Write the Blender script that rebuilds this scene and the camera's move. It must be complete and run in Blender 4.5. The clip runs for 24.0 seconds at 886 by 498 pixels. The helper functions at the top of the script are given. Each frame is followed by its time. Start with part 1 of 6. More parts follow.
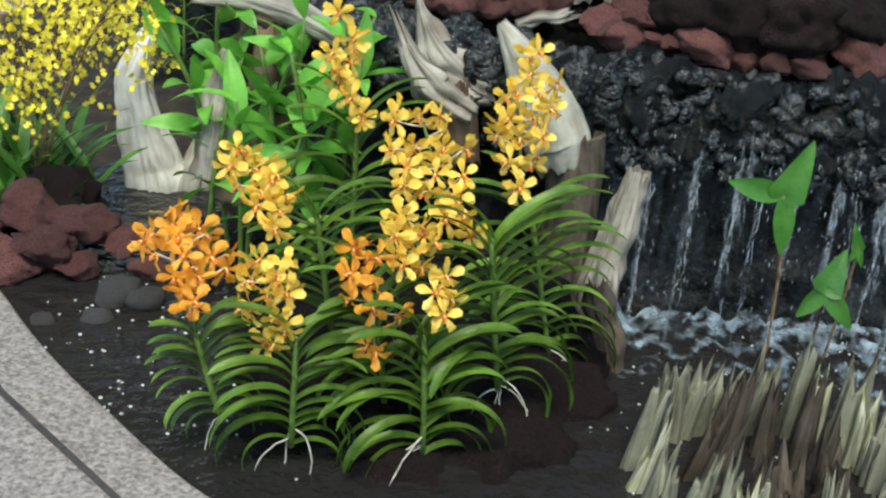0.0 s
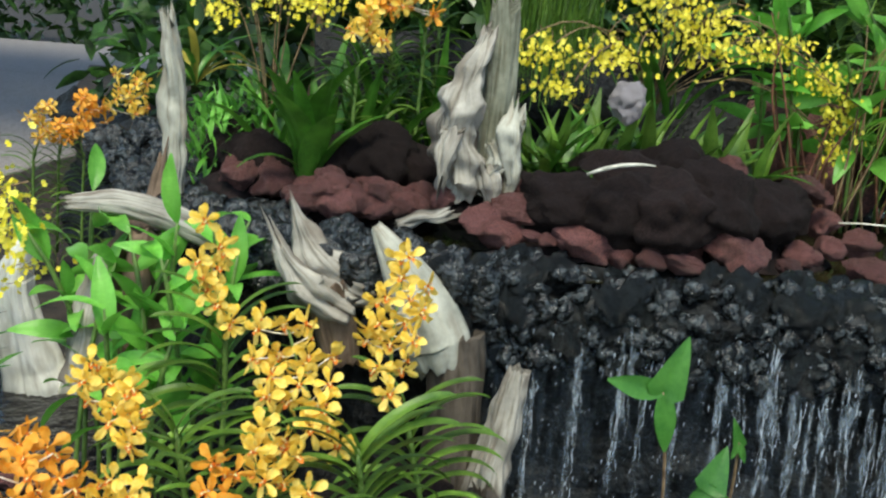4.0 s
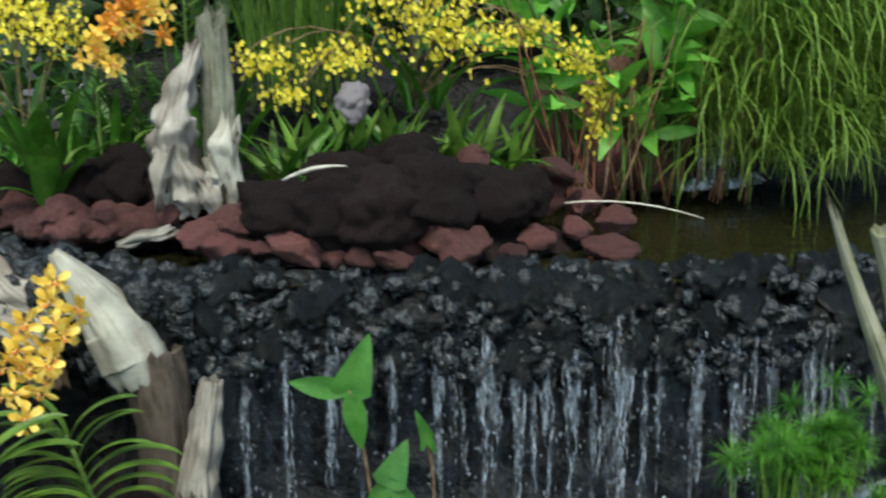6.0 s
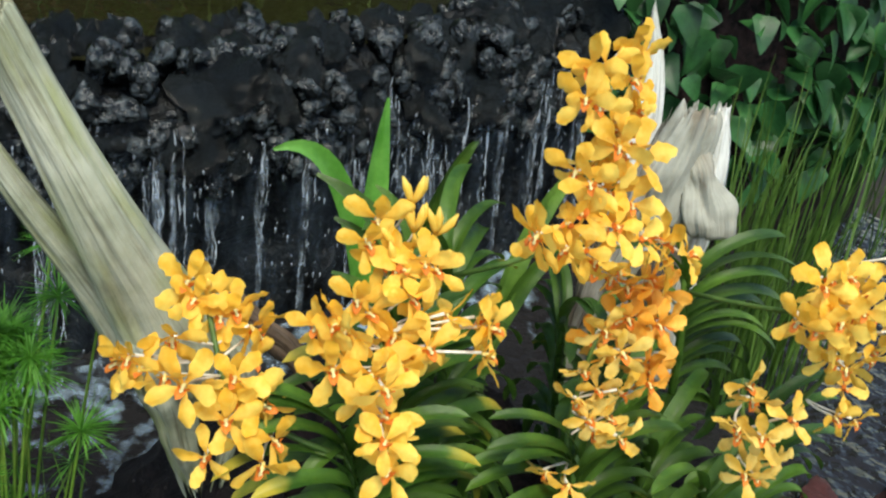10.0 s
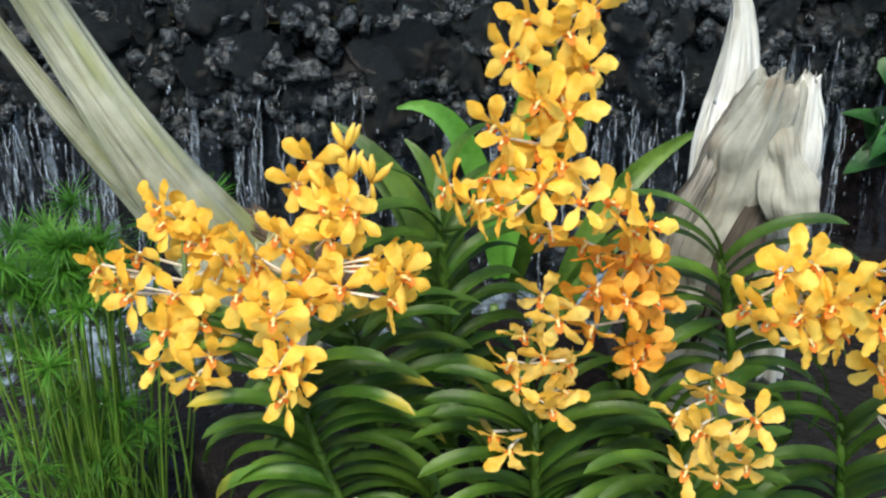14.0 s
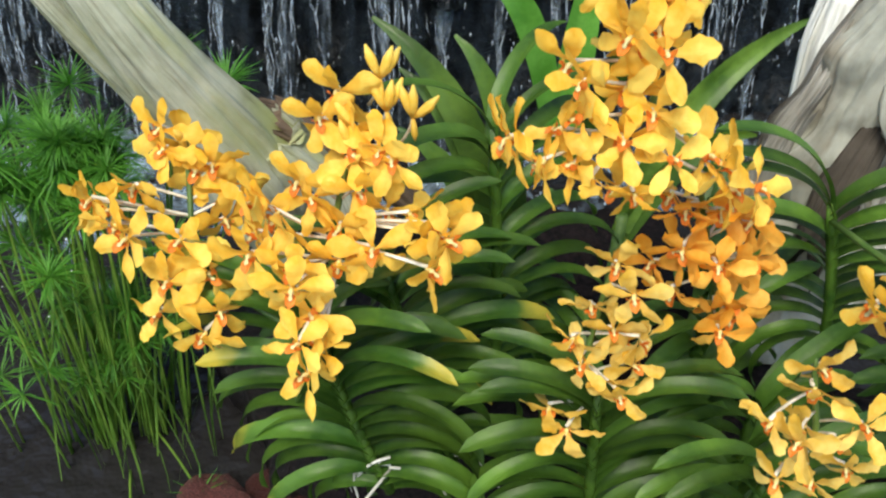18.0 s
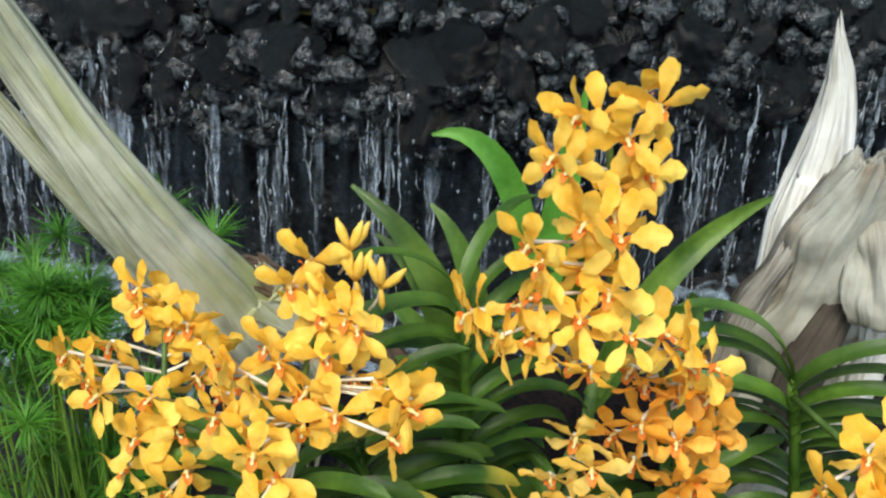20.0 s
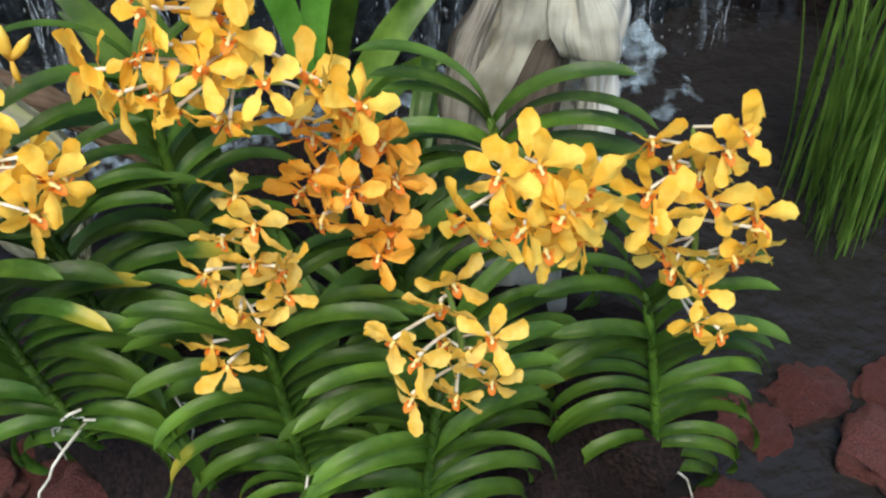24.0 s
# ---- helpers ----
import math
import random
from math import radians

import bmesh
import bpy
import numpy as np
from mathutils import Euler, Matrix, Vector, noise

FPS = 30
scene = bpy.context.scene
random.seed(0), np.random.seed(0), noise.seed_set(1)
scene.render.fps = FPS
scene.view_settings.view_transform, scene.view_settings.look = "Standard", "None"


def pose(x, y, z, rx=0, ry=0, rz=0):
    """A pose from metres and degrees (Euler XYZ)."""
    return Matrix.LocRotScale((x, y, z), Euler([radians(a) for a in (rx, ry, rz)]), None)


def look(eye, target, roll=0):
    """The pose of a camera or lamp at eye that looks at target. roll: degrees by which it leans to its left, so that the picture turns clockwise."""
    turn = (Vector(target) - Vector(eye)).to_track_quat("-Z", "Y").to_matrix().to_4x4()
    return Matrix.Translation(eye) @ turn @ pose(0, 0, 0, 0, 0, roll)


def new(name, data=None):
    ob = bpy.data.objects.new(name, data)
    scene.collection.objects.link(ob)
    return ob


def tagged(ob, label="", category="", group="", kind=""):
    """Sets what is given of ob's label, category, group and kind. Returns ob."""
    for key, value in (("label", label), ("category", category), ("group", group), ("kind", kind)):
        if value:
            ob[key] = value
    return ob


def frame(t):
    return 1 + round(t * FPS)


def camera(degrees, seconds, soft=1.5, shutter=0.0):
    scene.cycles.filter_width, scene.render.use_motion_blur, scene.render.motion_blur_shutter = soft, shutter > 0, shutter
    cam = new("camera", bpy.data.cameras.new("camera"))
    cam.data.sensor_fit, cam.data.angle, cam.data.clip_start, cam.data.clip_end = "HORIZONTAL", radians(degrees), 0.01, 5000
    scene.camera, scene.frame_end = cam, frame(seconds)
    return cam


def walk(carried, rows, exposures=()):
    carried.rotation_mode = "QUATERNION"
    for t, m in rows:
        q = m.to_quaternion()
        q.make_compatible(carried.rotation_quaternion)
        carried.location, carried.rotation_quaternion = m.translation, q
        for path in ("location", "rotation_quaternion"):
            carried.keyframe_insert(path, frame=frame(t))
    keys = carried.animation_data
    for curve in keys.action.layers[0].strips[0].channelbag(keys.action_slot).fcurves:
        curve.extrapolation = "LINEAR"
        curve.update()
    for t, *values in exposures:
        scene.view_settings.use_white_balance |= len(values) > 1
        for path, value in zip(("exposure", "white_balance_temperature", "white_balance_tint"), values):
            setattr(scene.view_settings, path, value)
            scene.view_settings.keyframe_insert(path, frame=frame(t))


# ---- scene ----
cam = camera(45.0, 24.0, soft=2.2, shutter=0.25)
PATH = [
    (0, (-0.452, 0.188, 1.015), (0.105, 1.936, 0.219), 6.4),
    (0.5, (-0.477, 0.213, 1.014), (0.045, 1.975, 0.225), 7.6),
    (1, (-0.487, 0.224, 1.026), (0.026, 2.006, 0.276), 7.5),
    (1.5, (-0.479, 0.225, 1.028), (0.046, 2.022, 0.324), 7.3),
    (3.5, (-0.46, 0.252, 1.026), (0.26, 2.041, 0.497), 7.7),
    (4, (-0.349, 0.198, 1.061), (0.329, 2.019, 0.588), 6.2),
    (4.5, (-0.236, 0.137, 1.091), (0.4, 1.98, 0.645), 5.2),
    (5, (-0.1, 0.078, 1.136), (0.497, 1.934, 0.688), 3.4),
    (5.5, (0.092, 0.005, 1.115), (0.662, 1.877, 0.699), 2.2),
    (6, (0.311, -0.037, 1.119), (0.896, 1.813, 0.635), 0.2),
    (6.5, (0.498, -0.048, 0.988), (1.182, 1.737, 0.401), -2.5),
    (7, (0.555, 0.055, 0.993), (1.381, 1.7, 0.209), 0.2),
    (7.5, (0.612, 0.155, 0.985), (1.519, 1.677, 0.057), 1.0),
    (8, (0.659, 0.239, 0.949), (1.703, 1.614, -0.062), 2.7),
    (8.5, (0.876, 0.222, 0.956), (1.927, 1.623, -0.008), 3.9),
    (9, (1.007, 0.227, 1.017), (2.097, 1.638, 0.113), 5.7),
    (9.5, (1.107, 0.268, 1.023), (2.206, 1.687, 0.143), 5.7),
    (10, (1.199, 0.334, 1.042), (2.23, 1.783, 0.126), 9.2),
    (10.5, (1.262, 0.378, 1.034), (2.159, 1.869, 0.049), 6.6),
    (11, (1.349, 0.392, 1.025), (2.001, 1.949, -0.047), 6.9),
    (11.5, (1.475, 0.385, 1.03), (1.872, 1.983, -0.104), 6.8),
    (13.5, (1.551, 0.153, 1.054), (1.789, 1.853, 0.026), 3.2),
    (14, (1.593, 0.167, 1.055), (1.848, 1.878, 0.052), 1.4),
    (14.5, (1.696, 0.221, 1.081), (1.894, 1.911, 0.03), 0.2),
    (15, (1.79, 0.273, 1.089), (1.888, 1.934, -0.02), 0.3),
    (15.5, (1.82, 0.308, 1.076), (1.856, 1.882, -0.157), -0.5),
    (16, (1.78, 0.336, 1.066), (1.843, 1.832, -0.26), -2.2),
    (16.5, (1.717, 0.35, 1.057), (1.854, 1.796, -0.318), -1.8),
    (17, (1.656, 0.356, 1.054), (1.815, 1.802, -0.319), -0.0),
    (17.5, (1.622, 0.363, 1.058), (1.784, 1.834, -0.287), 0.7),
    (18, (1.611, 0.372, 1.069), (1.768, 1.859, -0.259), 1.7),
    (18.5, (1.608, 0.371, 1.074), (1.737, 1.908, -0.199), 2.8),
    (20.5, (1.664, 0.362, 1.108), (1.83, 2.012, -0.01), 3.0),
    (21, (1.701, 0.354, 1.102), (1.872, 2.002, -0.018), 2.2),
    (21.5, (1.737, 0.35, 1.089), (1.909, 1.976, -0.063), 1.0),
    (22, (1.765, 0.351, 1.08), (1.945, 1.932, -0.132), 0.7),
    (22.5, (1.78, 0.358, 1.066), (1.977, 1.883, -0.213), 0.5),
    (23, (1.8, 0.358, 1.056), (2.006, 1.825, -0.287), 0.1),
    (23.5, (1.818, 0.351, 1.052), (2.045, 1.783, -0.325), -0.2),
    (24, (1.833, 0.342, 1.053), (2.08, 1.754, -0.342), -0.1),
]
walk(cam, [(t, look(eye, target, roll)) for t, eye, target, roll in PATH], [(0.0, 0.62, 6800, 2), (5.0, 0.68, 6800, 1), (7.0, 0.45, 6800, 1), (9.0, 0.6, 6750, 2), (10.0, 0.63, 6750, 3), (14.0, 0.68, 6750, 6), (18.0, 0.68, 6750, 5), (22.0, 0.6, 6750, 6), (23.0, 0.62, 6750, 7), (24.0, 0.58, 6750, 7)])

# ---- world and sun ----
world = bpy.data.worlds.new("world")
scene.world = world
world.use_nodes = True
wn = world.node_tree.nodes
sky = wn.new("ShaderNodeTexSky")
sky.sky_type, sky.sun_disc = "NISHITA", False
sky.sun_elevation, sky.sun_rotation = radians(58), radians(200)
world.node_tree.links.new(sky.outputs[0], wn["Background"].inputs[0])
wn["Background"].inputs[1].default_value = 0.15
sun = new("sun", bpy.data.lights.new("sun", "SUN"))
sun.data.energy, sun.data.angle, sun.data.color = 2.5, radians(26), (1.0, 0.94, 0.82)
sun.matrix_world = look((-1.2, -3.2, 6.0), (0, 0, 0))

LIP, WATER_UP = 0.53, 0.535


# ---- materials ----
def material(name, dark, light, rough=0.6, scale=30.0, bump=0.3, fine=220.0, spec=0.5, metal=0.0, contrast=(0.35, 0.65), vary=0.0, trans=0.0):
    m = bpy.data.materials.new(name)
    m.use_nodes = True
    nt = m.node_tree
    n, l = nt.nodes, nt.links
    b = n["Principled BSDF"]
    co = n.new("ShaderNodeTexCoord")
    big, small = n.new("ShaderNodeTexNoise"), n.new("ShaderNodeTexNoise")
    big.inputs["Scale"].default_value, big.inputs["Detail"].default_value = scale, 5
    small.inputs["Scale"].default_value, small.inputs["Detail"].default_value = fine, 4
    for t in (big, small):
        l.new(co.outputs["Object"], t.inputs["Vector"])
    mix = n.new("ShaderNodeMath")
    mix.operation = "MULTIPLY_ADD"
    mix.inputs[1].default_value, mix.inputs[2].default_value = 0.24, -0.12
    l.new(small.outputs[0], mix.inputs[0])
    add = n.new("ShaderNodeMath")
    l.new(big.outputs[0], add.inputs[0])
    l.new(mix.outputs[0], add.inputs[1])
    ramp = n.new("ShaderNodeValToRGB")
    ramp.color_ramp.elements[0].position, ramp.color_ramp.elements[1].position = contrast
    ramp.color_ramp.elements[0].color, ramp.color_ramp.elements[1].color = (*dark, 1), (*light, 1)
    l.new(add.outputs[0], ramp.inputs[0])
    out = ramp.outputs[0]
    if vary:
        info, hsv, mr = n.new("ShaderNodeObjectInfo"), n.new("ShaderNodeHueSaturation"), n.new("ShaderNodeMapRange")
        mr.inputs["To Min"].default_value, mr.inputs["To Max"].default_value = 1 - vary, 1 + vary
        l.new(info.outputs["Random"], mr.inputs[0])
        l.new(mr.outputs[0], hsv.inputs["Value"])
        l.new(out, hsv.inputs["Color"])
        out = hsv.outputs[0]
    l.new(out, b.inputs["Base Color"])
    b.inputs["Roughness"].default_value, b.inputs["Metallic"].default_value = rough, metal
    b.inputs["Specular IOR Level"].default_value = spec
    if bump:
        bm_ = n.new("ShaderNodeBump")
        bm_.inputs["Strength"].default_value, bm_.inputs["Distance"].default_value = bump, 0.01
        l.new(add.outputs[0], bm_.inputs["Height"])
        l.new(bm_.outputs[0], b.inputs["Normal"])
    if trans:
        tr, sh = n.new("ShaderNodeBsdfTranslucent"), n.new("ShaderNodeMixShader")
        l.new(out, tr.inputs[0])
        sh.inputs[0].default_value = trans
        l.new(b.outputs[0], sh.inputs[1])
        l.new(tr.outputs[0], sh.inputs[2])
        l.new(sh.outputs[0], n["Material Output"].inputs[0])
    return m


def leafy(name, dark, light, vary=0.3, rough=0.35, trans=0.25, along=None, tip=None):
    """Leaf blades: lengthwise ribs from the UV map, patchy green, an optional yellowing tip."""
    m = material(name, dark, light, rough, 18.0, 0.0, 160.0, 0.5, vary=vary, trans=trans)
    nt = m.node_tree
    n, l = nt.nodes, nt.links
    b = n["Principled BSDF"]
    uv = n.new("ShaderNodeUVMap")
    wave = n.new("ShaderNodeTexWave")
    wave.bands_direction = "Y"
    wave.inputs["Scale"].default_value, wave.inputs["Distortion"].default_value = 5.0, 0.6
    l.new(uv.outputs[0], wave.inputs[0])
    bump = n.new("ShaderNodeBump")
    bump.inputs["Strength"].default_value, bump.inputs["Distance"].default_value = 0.25, 0.002
    l.new(wave.outputs[0], bump.inputs["Height"])
    l.new(bump.outputs[0], b.inputs["Normal"])
    if tip:
        src = b.inputs["Base Color"].links[0].from_socket
        sep, mr, mx, nz, ad = n.new("ShaderNodeSeparateXYZ"), n.new("ShaderNodeMapRange"), n.new("ShaderNodeMix"), n.new("ShaderNodeTexNoise"), n.new("ShaderNodeMath")
        mx.data_type = "RGBA"
        l.new(uv.outputs[0], sep.inputs[0])
        co = n.new("ShaderNodeTexCoord")
        l.new(co.outputs["Object"], nz.inputs[0])
        nz.inputs["Scale"].default_value = 35
        ad.operation = "MULTIPLY_ADD"
        ad.inputs[1].default_value = 0.5
        l.new(nz.outputs[0], ad.inputs[0])
        l.new(sep.outputs[0], ad.inputs[2])
        mr.inputs["From Min"].default_value, mr.inputs["From Max"].default_value = along or (0.8, 1.15)
        l.new(ad.outputs[0], mr.inputs[0])
        l.new(mr.outputs[0], mx.inputs["Factor"])
        l.new(src, mx.inputs["A"])
        mx.inputs["B"].default_value = (*tip, 1)
        for node in n:
            if node.type in ("BSDF_PRINCIPLED", "BSDF_TRANSLUCENT"):
                l.new(mx.outputs["Result"], node.inputs[0])
    return m


def watery(name, tint, rough, alpha_lo, alpha_hi, scale, stretch=1.0, bump=0.5):
    m = material(name, tint, tuple(min(1, c * 1.2) for c in tint), rough, scale, bump, scale * 4)
    nt = m.node_tree
    n, l = nt.nodes, nt.links
    co, mp, nz, mr = n.new("ShaderNodeTexCoord"), n.new("ShaderNodeMapping"), n.new("ShaderNodeTexNoise"), n.new("ShaderNodeMapRange")
    mp.inputs["Scale"].default_value = (1, 1, stretch)
    nz.inputs["Scale"].default_value, nz.inputs["Detail"].default_value = scale, 6
    l.new(co.outputs["Object"], mp.inputs[0])
    l.new(mp.outputs[0], nz.inputs[0])
    l.new(nz.outputs[0], mr.inputs[0])
    mr.inputs["From Min"].default_value, mr.inputs["From Max"].default_value = 0.4, 0.68
    mr.inputs["To Min"].default_value, mr.inputs["To Max"].default_value = alpha_lo, alpha_hi
    l.new(mr.outputs[0], n["Principled BSDF"].inputs["Alpha"])
    return m


def pool(name, tint, rough, scale, strength):
    m = bpy.data.materials.new(name)
    m.use_nodes = True
    n, l = m.node_tree.nodes, m.node_tree.links
    b = n["Principled BSDF"]
    b.inputs["Base Color"].default_value = (*tint, 1)
    b.inputs["Roughness"].default_value, b.inputs["IOR"].default_value = rough, 1.33
    co, nz, bump = n.new("ShaderNodeTexCoord"), n.new("ShaderNodeTexNoise"), n.new("ShaderNodeBump")
    nz.inputs["Scale"].default_value, nz.inputs["Detail"].default_value = scale, 3
    l.new(co.outputs["Object"], nz.inputs[0])
    l.new(nz.outputs[0], bump.inputs["Height"])
    bump.inputs["Strength"].default_value, bump.inputs["Distance"].default_value = strength, 0.03
    l.new(bump.outputs[0], b.inputs["Normal"])
    return m


PAVE = material("washed_aggregate", (0.13, 0.12, 0.117), (0.4, 0.372, 0.365), 0.9, 130, 0.6, 420, 0.15, contrast=(0.3, 0.7))
JOINT = material("joint_filler", (0.03, 0.03, 0.03), (0.06, 0.055, 0.055), 0.9)
SOIL = material("soil", (0.008, 0.006, 0.005), (0.035, 0.026, 0.02), 0.9, 14, 0.8, 120)
WETROCK = material("wet_basalt", (0.003, 0.004, 0.005), (0.075, 0.092, 0.102), 0.22, 60, 1.0, 120, 0.5, contrast=(0.42, 0.74), vary=0.3)
# WETROCK's stone made near black: the shade under the lip is in the colour
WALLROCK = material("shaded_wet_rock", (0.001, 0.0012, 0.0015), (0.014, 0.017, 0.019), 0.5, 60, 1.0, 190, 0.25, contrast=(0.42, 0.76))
LAVA = material("red_lava_rock", (0.03, 0.011, 0.012), (0.29, 0.12, 0.112), 0.5, 26, 1.0, 210, 0.5, vary=0.4)
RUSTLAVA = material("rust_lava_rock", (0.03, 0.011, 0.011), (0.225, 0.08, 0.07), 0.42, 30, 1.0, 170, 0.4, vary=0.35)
DARKLAVA = material("dark_lava_rock", (0.003, 0.0022, 0.0025), (0.026, 0.0155, 0.0155), 0.8, 30, 1.0, 190, 0.2, vary=0.3)
# DARKLAVA's rock, blackened: shade beneath the log is put into the colour
SHADELAVA = material("shade_black_rock", (0.0012, 0.001, 0.001), (0.012, 0.0085, 0.009), 0.45, 30, 1.0, 190, 0.3, vary=0.3)
WHITESTONE = material("pale_mottled_stone", (0.2, 0.18, 0.2), (0.62, 0.58, 0.62), 0.7, 60, 0.8, 160, vary=0.2)
GREYSTONE = material("grey_stone", (0.015, 0.015, 0.017), (0.085, 0.08, 0.085), 0.6, 20, 0.7, 120, vary=0.2)


def wood(name, dark, light, grain=0.85, stain=None):
    """Weathered driftwood: grain stretched along the log's own z axis."""
    m = material(name, dark, light, 0.8, 14, 0.0, 90, 0.3, contrast=(0.22, 0.74))
    n, l = m.node_tree.nodes, m.node_tree.links
    uv, mp, nz, rp, mx = n.new("ShaderNodeUVMap"), n.new("ShaderNodeMapping"), n.new("ShaderNodeTexNoise"), n.new("ShaderNodeValToRGB"), n.new("ShaderNodeMix")
    mp.inputs["Scale"].default_value = (1.7, 15, 1)
    l.new(uv.outputs[0], mp.inputs[0])
    l.new(mp.outputs[0], nz.inputs[0])
    nz.inputs["Scale"].default_value, nz.inputs["Detail"].default_value = 1.6, 9
    rp.color_ramp.elements[0].position, rp.color_ramp.elements[1].position = 0.33, 0.5
    rp.color_ramp.elements[0].color, rp.color_ramp.elements[1].color = (0.4, 0.37, 0.33, 1), (1, 1, 1, 1)
    l.new(nz.outputs[0], rp.inputs[0])
    mx.data_type, mx.blend_type = "RGBA", "MULTIPLY"
    mx.inputs["Factor"].default_value = grain
    b = n["Principled BSDF"]
    l.new(b.inputs["Base Color"].links[0].from_socket, mx.inputs["A"])
    l.new(rp.outputs[0], mx.inputs["B"])
    out = mx.outputs["Result"]
    if stain:
        sm, sn, sr, sx = n.new("ShaderNodeMapping"), n.new("ShaderNodeTexNoise"), n.new("ShaderNodeMapRange"), n.new("ShaderNodeMix")
        sm.inputs["Scale"].default_value = (1.1, 3.2, 1)
        sm.inputs["Location"].default_value = (3.1, 1.7, 0)
        l.new(uv.outputs[0], sm.inputs[0])
        l.new(sm.outputs[0], sn.inputs[0])
        sn.inputs["Scale"].default_value, sn.inputs["Detail"].default_value = 1.5, 4
        sr.inputs["From Min"].default_value, sr.inputs["From Max"].default_value = 0.48, 0.68
        sr.inputs["To Max"].default_value = 0.85
        l.new(sn.outputs[0], sr.inputs[0])
        sx.data_type = "RGBA"
        l.new(sr.outputs[0], sx.inputs["Factor"])
        l.new(out, sx.inputs["A"])
        sx.inputs["B"].default_value = (*stain, 1)
        out = sx.outputs["Result"]
    l.new(out, b.inputs["Base Color"])
    bump = n.new("ShaderNodeBump")
    bump.inputs["Strength"].default_value, bump.inputs["Distance"].default_value = min(1.0, grain + 0.25), 0.006
    l.new(nz.outputs[0], bump.inputs["Height"])
    l.new(bump.outputs[0], b.inputs["Normal"])
    return m


BLEACHED = wood("bleached_driftwood", (0.62, 0.63, 0.57), (0.92, 0.92, 0.88), 0.55, (0.5, 0.48, 0.4))
PALEWOOD = wood("pale_smooth_driftwood", (0.2, 0.205, 0.17), (0.54, 0.54, 0.47), 0.4, (0.22, 0.18, 0.13))
MOSSWOOD = wood("mossy_driftwood", (0.22, 0.24, 0.14), (0.56, 0.57, 0.45), 0.7, (0.33, 0.36, 0.13))
GREYWOOD = wood("grey_driftwood", (0.2, 0.19, 0.165), (0.5, 0.48, 0.43), 0.8, (0.13, 0.1, 0.075))
STUMPWOOD = wood("stump_wood", (0.1, 0.11, 0.075), (0.32, 0.33, 0.26), 0.7)
# near-black wood: shade of cavities and gaps is put into this colour
DARKWOOD = wood("dark_driftwood", (0.025, 0.02, 0.016), (0.12, 0.1, 0.08))
BROWNWOOD = wood("brown_driftwood", (0.07, 0.045, 0.03), (0.25, 0.18, 0.13))

ORCHID_LEAF = leafy("orchid_leaf", (0.055, 0.125, 0.016), (0.16, 0.29, 0.045), 0.35, 0.32, 0.2)
DARK_LEAF = leafy("dark_orchid_leaf", (0.028, 0.078, 0.01), (0.1, 0.2, 0.025), 0.35, 0.38, 0.18)
ORCHID_TIP = leafy("orchid_leaf_yellow_tip", (0.03, 0.09, 0.012), (0.1, 0.21, 0.028), 0.25, 0.35, 0.2, (0.95, 1.2), (0.5, 0.42, 0.05))
GINGER_LEAF = leafy("ginger_leaf", (0.1, 0.34, 0.035), (0.22, 0.56, 0.09), 0.25, 0.3, 0.3)
BROAD_LEAF = leafy("broad_leaf", (0.03, 0.1, 0.012), (0.09, 0.25, 0.03), 0.3, 0.3, 0.2)
IVY_LEAF = leafy("climber_leaf", (0.014, 0.06, 0.016), (0.042, 0.145, 0.04), 0.45, 0.35, 0.2)
ARROW_LEAF = leafy("arrow_leaf", (0.045, 0.18, 0.03), (0.1, 0.3, 0.055), 0.15, 0.28, 0.35)
GRASS = leafy("grass_blade", (0.05, 0.12, 0.012), (0.14, 0.26, 0.04), 0.2, 0.45, 0.3)
REED = leafy("reed_blade", (0.03, 0.08, 0.01), (0.08, 0.17, 0.025), 0.2, 0.45, 0.2)
HANGING = leafy("hanging_grass_blade", (0.09, 0.17, 0.02), (0.22, 0.36, 0.06), 0.25, 0.45, 0.35)
PAPYRUS = leafy("papyrus_green", (0.045, 0.18, 0.014), (0.12, 0.33, 0.038), 0.2, 0.5, 0.35)
STALK = leafy("papyrus_stalk", (0.09, 0.21, 0.02), (0.24, 0.4, 0.06), 0.2, 0.5, 0.3)
SHRUB = leafy("shrub_leaf", (0.008, 0.035, 0.006), (0.04, 0.11, 0.015), 0.3, 0.45, 0.15)
YELLOWING = leafy("yellowing_leaf", (0.3, 0.26, 0.04), (0.5, 0.42, 0.08), 0.2, 0.45, 0.3)
STEM = material("green_stem", (0.05, 0.11, 0.02), (0.13, 0.22, 0.05), 0.5, 40, 0.2)
PALE = material("pale_stalk", (0.55, 0.5, 0.38), (0.85, 0.82, 0.72), 0.5, 60, 0.1)
ROOT = material("aerial_root", (0.34, 0.34, 0.29), (0.66, 0.65, 0.58), 0.7, 50, 0.4)
REDSTEM = material("reddish_stem", (0.09, 0.03, 0.015), (0.26, 0.11, 0.06), 0.7, 40, 0.3)
BROWNSTEM = material("dry_stem", (0.1, 0.06, 0.03), (0.28, 0.19, 0.1), 0.7, 40, 0.3)


